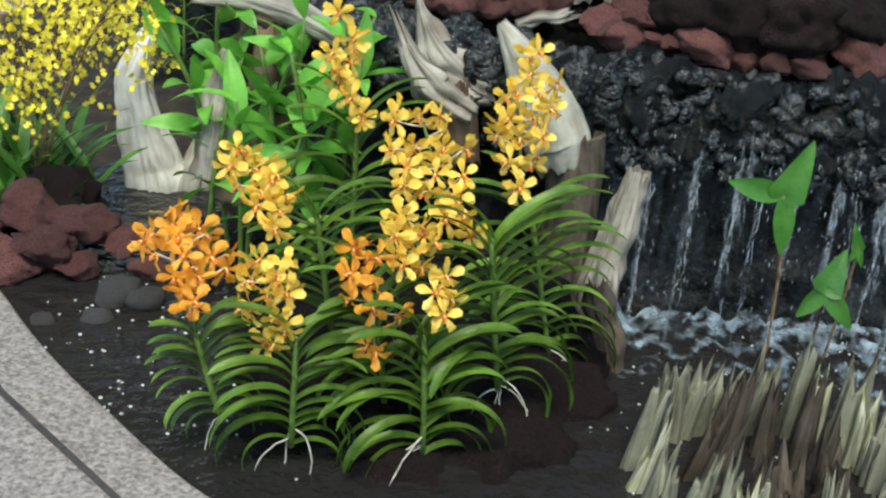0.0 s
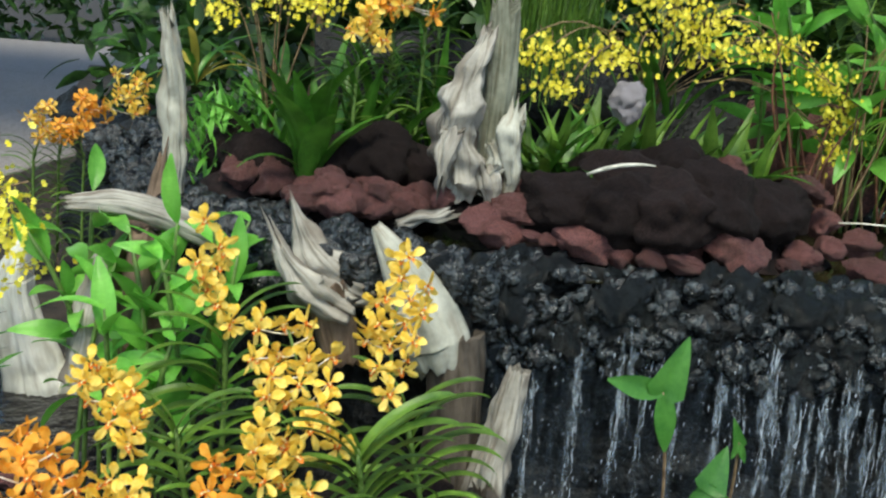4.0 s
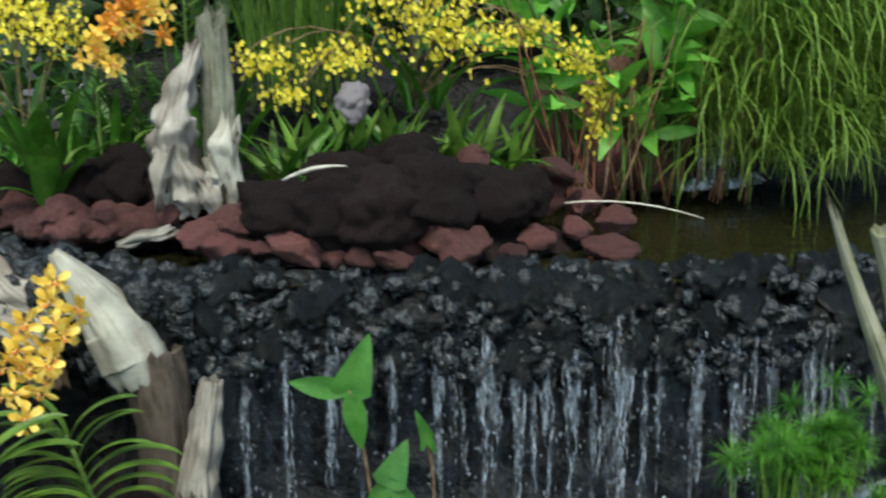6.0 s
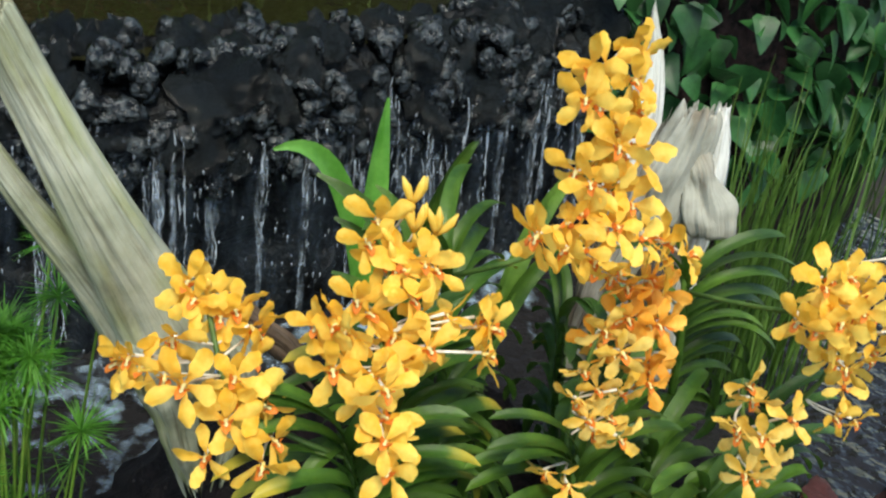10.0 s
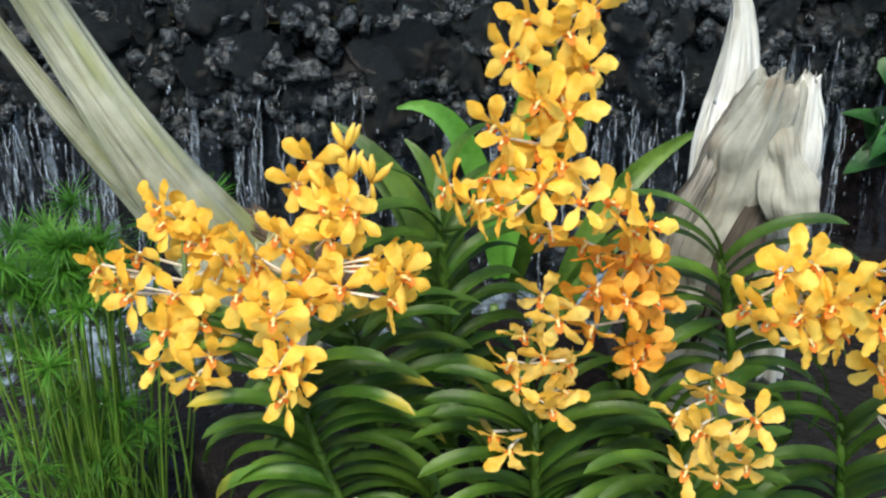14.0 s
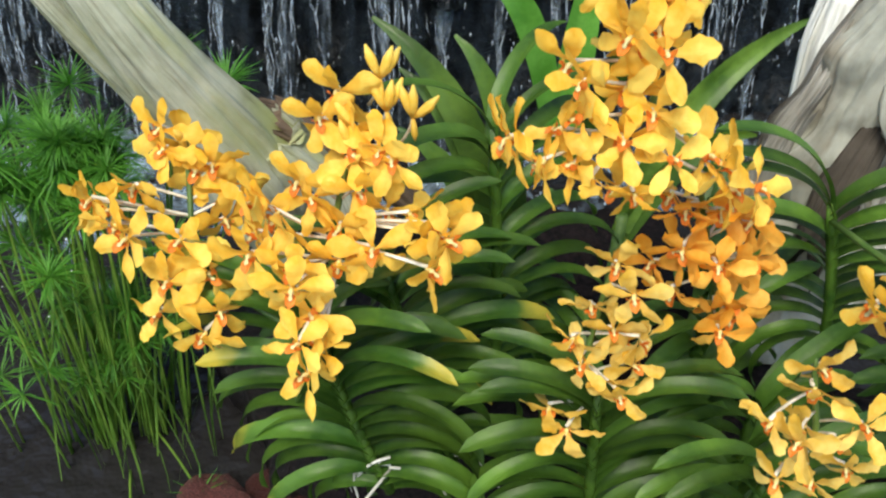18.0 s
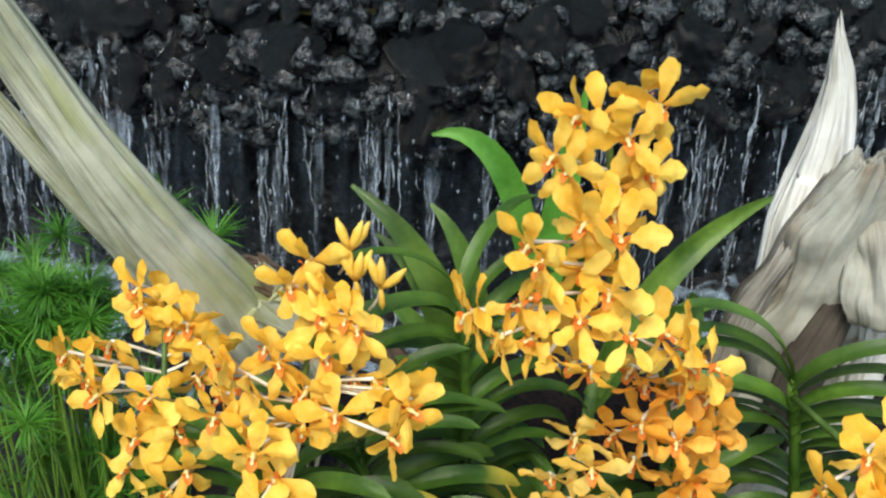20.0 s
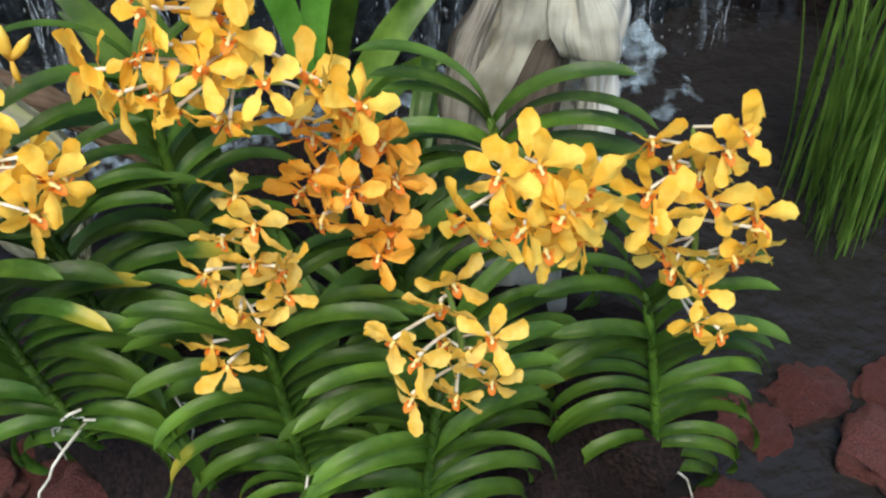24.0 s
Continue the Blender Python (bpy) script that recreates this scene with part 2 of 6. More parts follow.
def petal(name, base, edge, vein):
    """Petal flesh: deep at the claw, lighter at the rim, with faint veins along the petal."""
    m = material(name, base, edge, 0.5, 45, 0.0, 260, 0.3, vary=0.1, trans=0.3)
    n, l = m.node_tree.nodes, m.node_tree.links
    src = n["Principled BSDF"].inputs["Base Color"].links[0].from_socket
    uv, sep, claw, mx = n.new("ShaderNodeUVMap"), n.new("ShaderNodeSeparateXYZ"), n.new("ShaderNodeMapRange"), n.new("ShaderNodeMix")
    l.new(uv.outputs[0], sep.inputs[0])
    l.new(sep.outputs[0], claw.inputs[0])
    claw.inputs["From Min"].default_value, claw.inputs["From Max"].default_value = 0.05, 0.5
    claw.inputs["To Min"].default_value, claw.inputs["To Max"].default_value = 0.3, 0.0
    mx.data_type = "RGBA"
    l.new(claw.outputs[0], mx.inputs["Factor"])
    l.new(src, mx.inputs["A"])
    mx.inputs["B"].default_value = (*vein, 1)
    wave, bump = n.new("ShaderNodeTexWave"), n.new("ShaderNodeBump")
    wave.bands_direction = "Y"
    wave.inputs["Scale"].default_value, wave.inputs["Distortion"].default_value = 3.0, 2.0
    l.new(uv.outputs[0], wave.inputs[0])
    bump.inputs["Strength"].default_value, bump.inputs["Distance"].default_value = 0.2, 0.001
    l.new(wave.outputs[0], bump.inputs["Height"])
    l.new(bump.outputs[0], n["Principled BSDF"].inputs["Normal"])
    for node in n:
        if node.type in ("BSDF_PRINCIPLED", "BSDF_TRANSLUCENT"):
            l.new(mx.outputs["Result"], node.inputs[0])
    return m


YELLOW = petal("golden_petal", (0.9, 0.58, 0.06), (0.98, 0.8, 0.22), (0.9, 0.44, 0.03))
DEEPYELLOW = petal("deep_golden_petal", (0.9, 0.5, 0.045), (0.97, 0.71, 0.14), (0.88, 0.34, 0.025))
PALEYELLOW = petal("amber_petal", (0.82, 0.49, 0.06), (0.94, 0.69, 0.19), (0.78, 0.36, 0.04))
ORANGE = petal("orange_petal", (0.88, 0.36, 0.03), (0.96, 0.55, 0.1), (0.84, 0.24, 0.02))
LIPRED = petal("orange_red_lip", (0.72, 0.13, 0.02), (0.85, 0.27, 0.04), (0.5, 0.05, 0.02))
CREAM = petal("cream_column", (0.92, 0.72, 0.2), (0.97, 0.88, 0.45), (0.95, 0.8, 0.35))
ONCID = petal("lemon_petal", (0.9, 0.77, 0.04), (0.98, 0.91, 0.16), (0.9, 0.66, 0.03))
FALL = watery("falling_water", (0.55, 0.63, 0.72), 0.1, 0.0, 0.62, 90, 0.3)
SHEET = watery("thin_water_sheet", (0.36, 0.45, 0.55), 0.1, 0.0, 0.34, 70, 0.25)
VEIL = watery("water_veil", (0.14, 0.2, 0.28), 0.12, 0.0, 0.09, 46, 0.12)
FOAM = watery("white_water", (0.34, 0.46, 0.57), 0.25, 0.0, 0.75, 24, 1.0)
fn, fl = FOAM.node_tree.nodes, FOAM.node_tree.links
fuv, fsep, fad = fn.new("ShaderNodeUVMap"), fn.new("ShaderNodeSeparateXYZ"), fn.new("ShaderNodeMath")
fad.operation = "MULTIPLY_ADD"
fad.inputs[1].default_value = -0.2
alpha_range = fn["Principled BSDF"].inputs["Alpha"].links[0].from_node
fl.new(fuv.outputs[0], fsep.inputs[0])
fl.new(fsep.outputs[0], fad.inputs[0])
fl.new(alpha_range.inputs[0].links[0].from_socket, fad.inputs[2])
fl.new(fad.outputs[0], alpha_range.inputs[0])
POND = pool("pond_water", (0.018, 0.017, 0.018), 0.06, 20, 0.65)
POOL = pool("pool_water", (0.016, 0.016, 0.006), 0.04, 9, 0.2)


# ---- helpers for shapes ----
RNG = random.Random(11)


def mesh(name, verts, faces, mat, uvs=None, smooth=True):
    me = bpy.data.meshes.new(name)
    me.from_pydata([tuple(v) for v in verts], [], faces)
    if uvs:
        lay = me.uv_layers.new(name="UVMap")
        for loop in me.loops:
            lay.data[loop.index].uv = uvs[loop.vertex_index]
    if smooth:
        me.polygons.foreach_set("use_smooth", [True] * len(me.polygons))
    me.materials.append(mat)
    me.update()
    return me


def part(name, data, parent, label="", m=None, kind=""):
    ob = new(name, data)
    ob.parent = parent
    if m is not None:
        ob.matrix_basis = m
    return tagged(ob, label=label, kind=kind)


def thing(name, label, category, group="", kind="", data=None, m=None):
    ob = new(name, data)
    if m is not None:
        ob.matrix_basis = m
    return tagged(ob, label, category, group, kind)


def grid_faces(nu, nv, off=0, wrap=False):
    out = []
    for i in range(nu - 1):
        for j in range(nv if wrap else nv - 1):
            k = (j + 1) % nv
            out.append((off + i * nv + j, off + i * nv + k, off + (i + 1) * nv + k, off + (i + 1) * nv + j))
    return out


def blade(length, width, rise, bend, shape, fold=0.25, n=8, w=3, twist=0.0, thick=0.0):
    """A leaf from the origin along +x. rise: start angle in degrees; bend: how far it curves down; shape(s): half width."""
    verts, uvs = [], []
    x = z = 0.0
    cols = 2 * w - 1
    for i in range(n):
        s = i / (n - 1)
        a = radians(rise - bend * s)
        half = width / 2 * shape(s)
        up = Vector((-math.sin(a), 0, math.cos(a)))
        tw = radians(twist) * s
        for j in range(cols):
            c = (j - w + 1) / (w - 1)
            side = Vector((0, math.cos(tw), 0)) + up * math.sin(tw)
            p = Vector((x, 0, z)) + side * (c * half) + up * (abs(c) * half * fold)
            verts.append(p)
            uvs.append((s, 0.5 + 0.5 * c))
        step = length / (n - 1)
        x, z = x + step * math.cos(a), z + step * math.sin(a)
    return verts, grid_faces(n, cols), uvs


def strap(s):
    return (0.75 + 0.25 * min(1, s * 4)) * (1 if s < 0.72 else max(0.04, math.sqrt(max(0.0, 1 - ((s - 0.72) / 0.28) ** 2))))


def lance(s):
    return max(0.02, math.sin(math.pi * min(1, s * 0.94 + 0.03)) ** 0.8 * (1.15 - 0.5 * s))


def oval(s):
    return max(0.03, math.sin(math.pi * min(1.0, 0.04 + s * 0.95)) ** 0.6)


def heart(s):
    return max(0.02, (1 - s) ** 0.75 * min(1, 0.55 + 4 * s) * 1.15)


def spoon(s):
    return 0.14 + 0.86 * (math.sin(math.pi * 0.5 * min(1, s / 0.7)) ** 1.5 if s < 0.7 else math.sqrt(max(0.0, 1 - ((s - 0.7) / 0.305) ** 2)))


def tube(points, radii, sides=6, cap=True):
    verts, faces, uvs = [], [], []
    pts = [Vector(p) for p in points]
    for i, p in enumerate(pts):
        d = (pts[min(i + 1, len(pts) - 1)] - pts[max(i - 1, 0)]).normalized()
        a = d.cross(Vector((0.13, 0.94, 0.31))).normalized()
        b = d.cross(a)
        for j in range(sides):
            t = 2 * math.pi * j / sides
            verts.append(p + (a * math.cos(t) + b * math.sin(t)) * radii[i])
            uvs.append((i / max(1, len(pts) - 1), j / sides))
    faces = grid_faces(len(pts), sides, 0, True)
    if cap:
        faces += [tuple(range(sides))[::-1], tuple(range(len(verts) - sides, len(verts)))]
    return verts, faces, uvs


class Heap:
    """Collects many small pieces into one mesh."""

    def __init__(self):
        self.v, self.f, self.u = [], [], []

    def add(self, piece, m=None):
        v, f, u = piece
        o = len(self.v)
        self.v += [m @ Vector(p) for p in v] if m is not None else list(v)
        self.f += [tuple(i + o for i in q) for q in f]
        self.u += u
        return self

    def mesh(self, name, mat, smooth=True):
        return mesh(name, self.v, self.f, mat, self.u, smooth)


def bezier(a, b, c, n=8):
    a, b, c = Vector(a), Vector(b), Vector(c)
    return [a * (1 - t) ** 2 + b * 2 * t * (1 - t) + c * t * t for t in (i / (n - 1) for i in range(n))]


def turned(az, pos=(0, 0, 0), scale=1.0, tip=0.0, roll=0.0):
    return Matrix.Translation(pos) @ Matrix.Rotation(radians(az), 4, "Z") @ Matrix.Rotation(radians(tip), 4, "Y") @ Matrix.Rotation(radians(roll), 4, "X") @ Matrix.Scale(scale, 4)


def rock_mesh(name, mat, seed, sub=3, rough=0.3, facet=0.5, smooth=True):
    bm = bmesh.new()
    bmesh.ops.create_icosphere(bm, subdivisions=sub, radius=1)
    off = Vector((seed * 7.3, seed * 3.1, seed * 5.7))
    planes = []
    r = random.Random(seed)
    for _ in range(9):
        d = Vector((r.gauss(0, 1), r.gauss(0, 1), r.gauss(0, 1))).normalized()
        planes.append((d, r.uniform(0.62, 0.9)))
    for v in bm.verts:
        p = v.co.copy()
        for d, h in planes:
            k = p.dot(d)
            if k > h:
                p -= d * (k - h) * facet * 1.6
        p *= 1 + rough * (noise.noise(p * 1.6 + off) * 0.6 + noise.noise(p * 4 + off) * 0.35 + noise.noise(p * 9 + off) * 0.2)
        v.co = p
    me = bpy.data.meshes.new(name)
    bm.to_mesh(me)
    bm.free()
    me.polygons.foreach_set("use_smooth", [smooth] * len(me.polygons))
    me.materials.append(mat)
    return me


LAVAS = [rock_mesh("lava_rock", LAVA, 20 + i, 4, 0.4, 0.62) for i in range(7)]
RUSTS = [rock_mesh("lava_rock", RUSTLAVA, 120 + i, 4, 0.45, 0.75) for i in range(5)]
DARKS = [rock_mesh("dark_rock", DARKLAVA, 40 + i, 4, 0.42, 0.35) for i in range(5)]
BLACKS = [rock_mesh("dark_rock", SHADELAVA, 150 + i, 4, 0.45, 0.5) for i in range(2)]
WETS = [rock_mesh("stone", WETROCK, 60 + i, 3, 0.75, 0.4) for i in range(8)]
PEBBLES = [rock_mesh("pebble", WETROCK, 90 + i, 2, 0.7, 0.5, True) for i in range(8)]
GREYS = [rock_mesh("grey_stone", GREYSTONE, 80 + i, 3, 0.22, 0.5) for i in range(3)]


def rock(pos, size, kind="lava", flat=0.7, group="", label="", spin=None):
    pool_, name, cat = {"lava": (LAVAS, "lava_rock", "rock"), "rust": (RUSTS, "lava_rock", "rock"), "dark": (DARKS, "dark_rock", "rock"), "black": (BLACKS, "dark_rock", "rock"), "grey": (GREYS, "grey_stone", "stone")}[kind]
    me = RNG.choice(pool_)
    label = label or {"lava": "rough reddish-brown porous lava rock", "dark": "large dark brown porous lava boulder", "grey": "smooth wet grey stone at the water's edge"}[kind]
    sx = size * RNG.uniform(0.85, 1.2)
    m = Matrix.Translation(pos) @ Euler((RNG.uniform(-0.3, 0.3), RNG.uniform(-0.3, 0.3), RNG.uniform(0, 6.3) if spin is None else spin)).to_matrix().to_4x4() @ Matrix.Diagonal((sx, size * RNG.uniform(0.75, 1.05), size * flat, 1))
    return thing(name, label, cat, group, data=me, m=m)


# ---- ground, pavement, pond and pool ----
soil_v = []
xs = [-60, -30, -12, -6] + [-3 + 0.25 * i for i in range(37)] + [8, 12, 30, 60]
ys = [-30, -10, -3] + [-1 + 0.25 * i for i in range(37)] + [10, 16, 30, 60]
for x in xs:
    for y in ys:
        soil_v.append((x, y, -0.07 + 0.02 * noise.noise(Vector((x * 2, y * 2, 0)))))
tagged(new("ground", mesh("ground", soil_v, grid_faces(len(xs), len(ys)), SOIL)), "dark damp soil of the garden bed", "ground", kind="structure")

EDGE = [(6, 0.42), (3.4, 0.44), (2.4, 0.5), (1.5, 0.62), (0.8, 0.8), (0.25, 1.03), (-0.1, 1.24), (-0.25, 1.36), (-0.35, 1.47), (-0.41, 1.56), (-0.475, 1.68), (-0.55, 1.82), (-0.625, 1.98), (-0.7, 2.17), (-0.8, 2.38), (-0.95, 2.6), (-1.1, 3.0), (-1.12, 3.6), (-0.95, 4.4), (-0.55, 5.3), (0.3, 7.0), (1.2, 9.0), (1.6, 12.6)]


def slab(name, outline, z0, z1, mat, bevel=0.012):
    bm = bmesh.new()
    f = bm.faces.new([bm.verts.new((x, y, z0)) for x, y in outline])
    r = bmesh.ops.extrude_face_region(bm, geom=[f])
    bmesh.ops.translate(bm, verts=[v for v in r["geom"] if isinstance(v, bmesh.types.BMVert)], vec=(0, 0, z1 - z0))
    bmesh.ops.recalc_face_normals(bm, faces=bm.faces)
    top = [e for e in bm.edges if all(abs(v.co.z - z1) < 1e-6 for v in e.verts)]
    bmesh.ops.bevel(bm, geom=top, offset=bevel, segments=3, affect="EDGES", profile=0.6)
    me = bpy.data.meshes.new(name)
    bm.to_mesh(me)
    bm.free()
    me.materials.append(mat)
    return me


def smooth_line(pts, n):
    out = []
    for i in range(len(pts) - 1):
        p0, p1, p2, p3 = (Vector((*pts[max(0, min(len(pts) - 1, k))], 0)) for k in (i - 1, i, i + 1, i + 2))
        for k in range(n):
            t = k / n
            q = 0.5 * ((2 * p1) + (p2 - p0) * t + (2 * p0 - 5 * p1 + 4 * p2 - p3) * t * t + (3 * p1 - p0 - 3 * p2 + p3) * t ** 3)
            out.append((q.x, q.y))
    return out + [pts[-1]]


edge_line = smooth_line(EDGE, 4)
pavement = tagged(new("pavement", slab("pavement", edge_line + [(-14, 12.6), (-14, -5), (6, -5)], -0.1, 0.05, PAVE)), "pale washed-aggregate concrete pavement with a curved edge", "pavement", kind="structure")


def groove(a, b, w=0.006):
    a, b = Vector((*a, 0.052)), Vector((*b, 0.052))
    side = (b - a).normalized().cross(Vector((0, 0, 1))) * w
    v = [a - side, a + side, b + side, b - side]
    part("joint", mesh("joint", v, [(0, 1, 2, 3)], JOINT), pavement, "dark sealed joint")


for a, b in (((-0.66, 1.78), (-0.44, 1.41)), ((-0.44, 1.41), (-0.15, 1.0)), ((-0.66, 1.78), (-0.95, 2.45)), ((-9, 7.2), (-0.3, 6.1)), ((-9, 9.6), (1.3, 9.4))):
    groove(a, b)

# pond water in front of the fall
pond_outline = [(x, y) for x, y in edge_line if y < 2.6 and x < 3.6]
pond_outline = [(3.6, 0.44)] + [p for p in pond_outline if p[0] > -1] + [(-0.5, 3.0), (0.2, 2.6), (1.2, 2.2), (2.5, 2.3), (3.6, 2.4)]
wv = [(x, y, 0.0) for x, y in pond_outline]
tagged(new("pond_water", mesh("pond_water", wv, [tuple(range(len(wv)))], POND, smooth=False)), "dark rippling pond water below the fall", "water", kind="structure")

LIPLINE = [(-0.35, 4.6), (-0.2, 3.9), (-0.1, 3.3), (-0.06, 2.9), (0.0, 2.5), (0.1, 2.28), (0.28, 2.13), (0.5, 2.06), (0.9, 1.97), (1.2, 1.9), (1.42, 1.83), (1.65, 1.77), (1.9, 1.79), (2.2, 1.84), (2.5, 1.9), (2.85, 2.02), (3.4, 2.3), (4.6, 2.9)]
lip = smooth_line(LIPLINE, 18)


def lip_at(x):
    """The lip's point and outward normal at x on the front stretch."""
    for (ax, ay), (bx, by) in zip(lip, lip[1:]):
        if ax <= x <= bx and ay < 2.6:
            t = (x - ax) / max(1e-6, bx - ax)
            d = Vector((bx - ax, by - ay, 0)).normalized()
            return Vector((x, ay + (by - ay) * t, 0)), Vector((d.y, -d.x, 0))
    return Vector((x, 1.9, 0)), Vector((0, -1, 0))


# the weir wall: rough wet stone, leaning forward at its foot
wall_v, rows_v = [], 34
for i, (x, y) in enumerate(lip):
    x0, y0 = lip[max(0, i - 1)]
    x1, y1 = lip[min(len(lip) - 1, i + 1)]
    d = Vector((x1 - x0, y1 - y0, 0)).normalized()
    nrm = Vector((d.y, -d.x, 0))
    for k in range(rows_v):
        v = k / (rows_v - 1)
        z = LIP + 0.008 - v * 0.64
        out = -0.06 + 0.1 * min(1, v * 9) - 0.1 * max(0.0, min(1, (v - 0.2) * 6)) + 0.03 * v
        p = Vector((x, y, z)) + nrm * out
        q = p * 9
        lump = noise.noise(q) * 0.035 + noise.noise(q * 2.7) * 0.026 + noise.noise(q * 6) * 0.014
        p += nrm * lump + Vector((0, 0, lump * 0.5))
        wall_v.append(p)
weir = tagged(new("wall_weir", mesh("wall_weir", wall_v, grid_faces(len(lip), rows_v), WALLROCK)), "wet basalt weir wall in a shade-dark colour, with water running over it", "wall", kind="structure")

# pool bed and water on the terrace
inner = [(x, y) for x, y in lip]
bed = inner + [(4.6, 6.5), (-0.2, 6.5)]
shore = [p for p in inner if p[1] < 3.0] + [(4.6, 3.4), (0.2, 3.1)]
tagged(new("terrace", mesh("terrace", [(x, y, LIP - 0.09) for x, y in bed], [tuple(range(len(bed)))], SOIL, smooth=False)), "muddy bed of the upper pool", "terrace", kind="structure")
tagged(new("pool_water", mesh("pool_water", [(x, y, WATER_UP - 0.012) for x, y in shore], [tuple(range(len(shore)))], POOL, smooth=False)), "still brown-green water of the upper pool", "water", kind="structure")

# loose stones along the lip
for i in range(300):
    x = RNG.uniform(0.2, 3.0)
    p, nrm = lip_at(x)
    h = RNG.random()
    if h < 0.5:
        pos = p + nrm * RNG.uniform(-0.09, 0.03) + Vector((0, 0, LIP + RNG.uniform(-0.02, 0.006)))
        s = RNG.uniform(0.018, 0.045)
    else:
        pos = p + nrm * RNG.uniform(0.02, 0.05) + Vector((0, 0, LIP - RNG.uniform(0.01, 0.15)))
        s = RNG.uniform(0.022, 0.052)
    part("stone", RNG.choice(WETS), weir, m=Matrix.Translation(pos) @ Euler((RNG.uniform(0, 6), RNG.uniform(0, 6), RNG.uniform(0, 6))).to_matrix().to_4x4() @ Matrix.Diagonal((s * 1.2, s, s * 0.7, 1)))
rest = Heap()
for i in range(420):
    k = RNG.randrange(26, 116)
    x, y = lip[k]
    s = RNG.uniform(0.02, 0.05)
    pos = Vector((x + RNG.uniform(-0.12, 0.1), y + RNG.uniform(-0.1, 0.1), LIP + RNG.uniform(-0.06, 0.01)))
    me = RNG.choice(WETS)
    m = Matrix.Translation(pos) @ Euler((RNG.uniform(0, 6), RNG.uniform(0, 6), 0)).to_matrix().to_4x4() @ Matrix.Diagonal((s * 1.2, s, s * 0.7, 1))
    rest.add(([v.co for v in me.vertices], [tuple(q.vertices) for q in me.polygons], [(0, 0)] * len(me.vertices)), m)
for i in range(1500):
    x = RNG.uniform(0.2, 3.0)
    p, nrm = lip_at(x)
    v = RNG.random() ** 1.3
    pos = p + nrm * (RNG.uniform(0.03, 0.06) if v > 0.25 else RNG.uniform(-0.1, 0.05)) + Vector((0, 0, LIP + 0.012 - v * 0.2))
    s = RNG.uniform(0.008, 0.027)
    me = RNG.choice(PEBBLES)
    m = Matrix.Translation(pos) @ Euler((RNG.uniform(0, 6), RNG.uniform(0, 6), 0)).to_matrix().to_4x4() @ Matrix.Diagonal((s * 1.3, s, s * 0.7, 1))
    rest.add(([v_.co for v_ in me.vertices], [tuple(q.vertices) for q in me.polygons], [(0, 0)] * len(me.vertices)), m)
part("rubble", rest.mesh("rubble", WETROCK), weir, "wet dark rubble along the pool's rim", kind="stuff")

# falling water: frayed streams that break into braids and drops
waterfall = thing("waterfall", "frayed white streams of water falling over the dark weir", "waterfall")


def stream(x, width, z0, z1, strong):
    h = Heap()
    p, nrm = lip_at(x)
    side = Vector((-nrm.y, nrm.x, 0))
    out = RNG.uniform(0.05, 0.075)
    for i in range(int(3 + width * 110 * strong)):
        o = RNG.uniform(-0.5, 0.5) * width
        zs = z0 - RNG.random() ** 2 * 0.12
        ze = max(z1, zs - RNG.choice((0.08, 0.16, 0.3, 0.6)))
        n = max(4, int((zs - ze) / 0.012))
        pts, rad, d = [], [], o
        w = RNG.uniform(0.0004, 0.0012) * (1 + strong * 0.6)
        for k in range(n):
            t = k / (n - 1)
            drop = (z0 - (zs + (ze - zs) * t)) / max(0.01, z0 - z1)
            d += RNG.gauss(0, 0.0022) - (d * 0.09 if drop > 0.3 else -o * 0.02)
            pts.append(p + nrm * (out + 0.03 * drop) + side * d + Vector((0, 0, zs + (ze - zs) * t)))
            rad.append(w * max(0.12, RNG.gauss(0.9, 0.5)) * (0.3 if k in (0, n - 1) else 1))
        h.add(tube(pts, rad, 4))
    nx, nz = 9, 22
    vs, us = [], []
    for k in range(nz):
        t = k / (nz - 1)
        wk = width * (1.1 - 0.75 * min(1, t * 1.6)) * (0.08 + 0.92 * min(1, t * 3))
        for j in range(nx):
            c = (j / (nx - 1) - 0.5) * wk
            q = Vector((x * 31 + c * 60, t * 7, x))
            vs.append(p + nrm * (out - 0.006 + 0.03 * t + 0.014 * noise.noise(q)) + side * (c + 0.008 * noise.noise(q * 0.7)) + Vector((0, 0, z0 + (z1 - z0) * t)))
            us.append((t, j / (nx - 1)))
    braid = part("stream", h.mesh("stream", FALL), waterfall, kind="stuff")
    part("sheet", mesh("sheet", vs, grid_faces(nz, nx), SHEET, us), braid, "thin sheet of falling water")


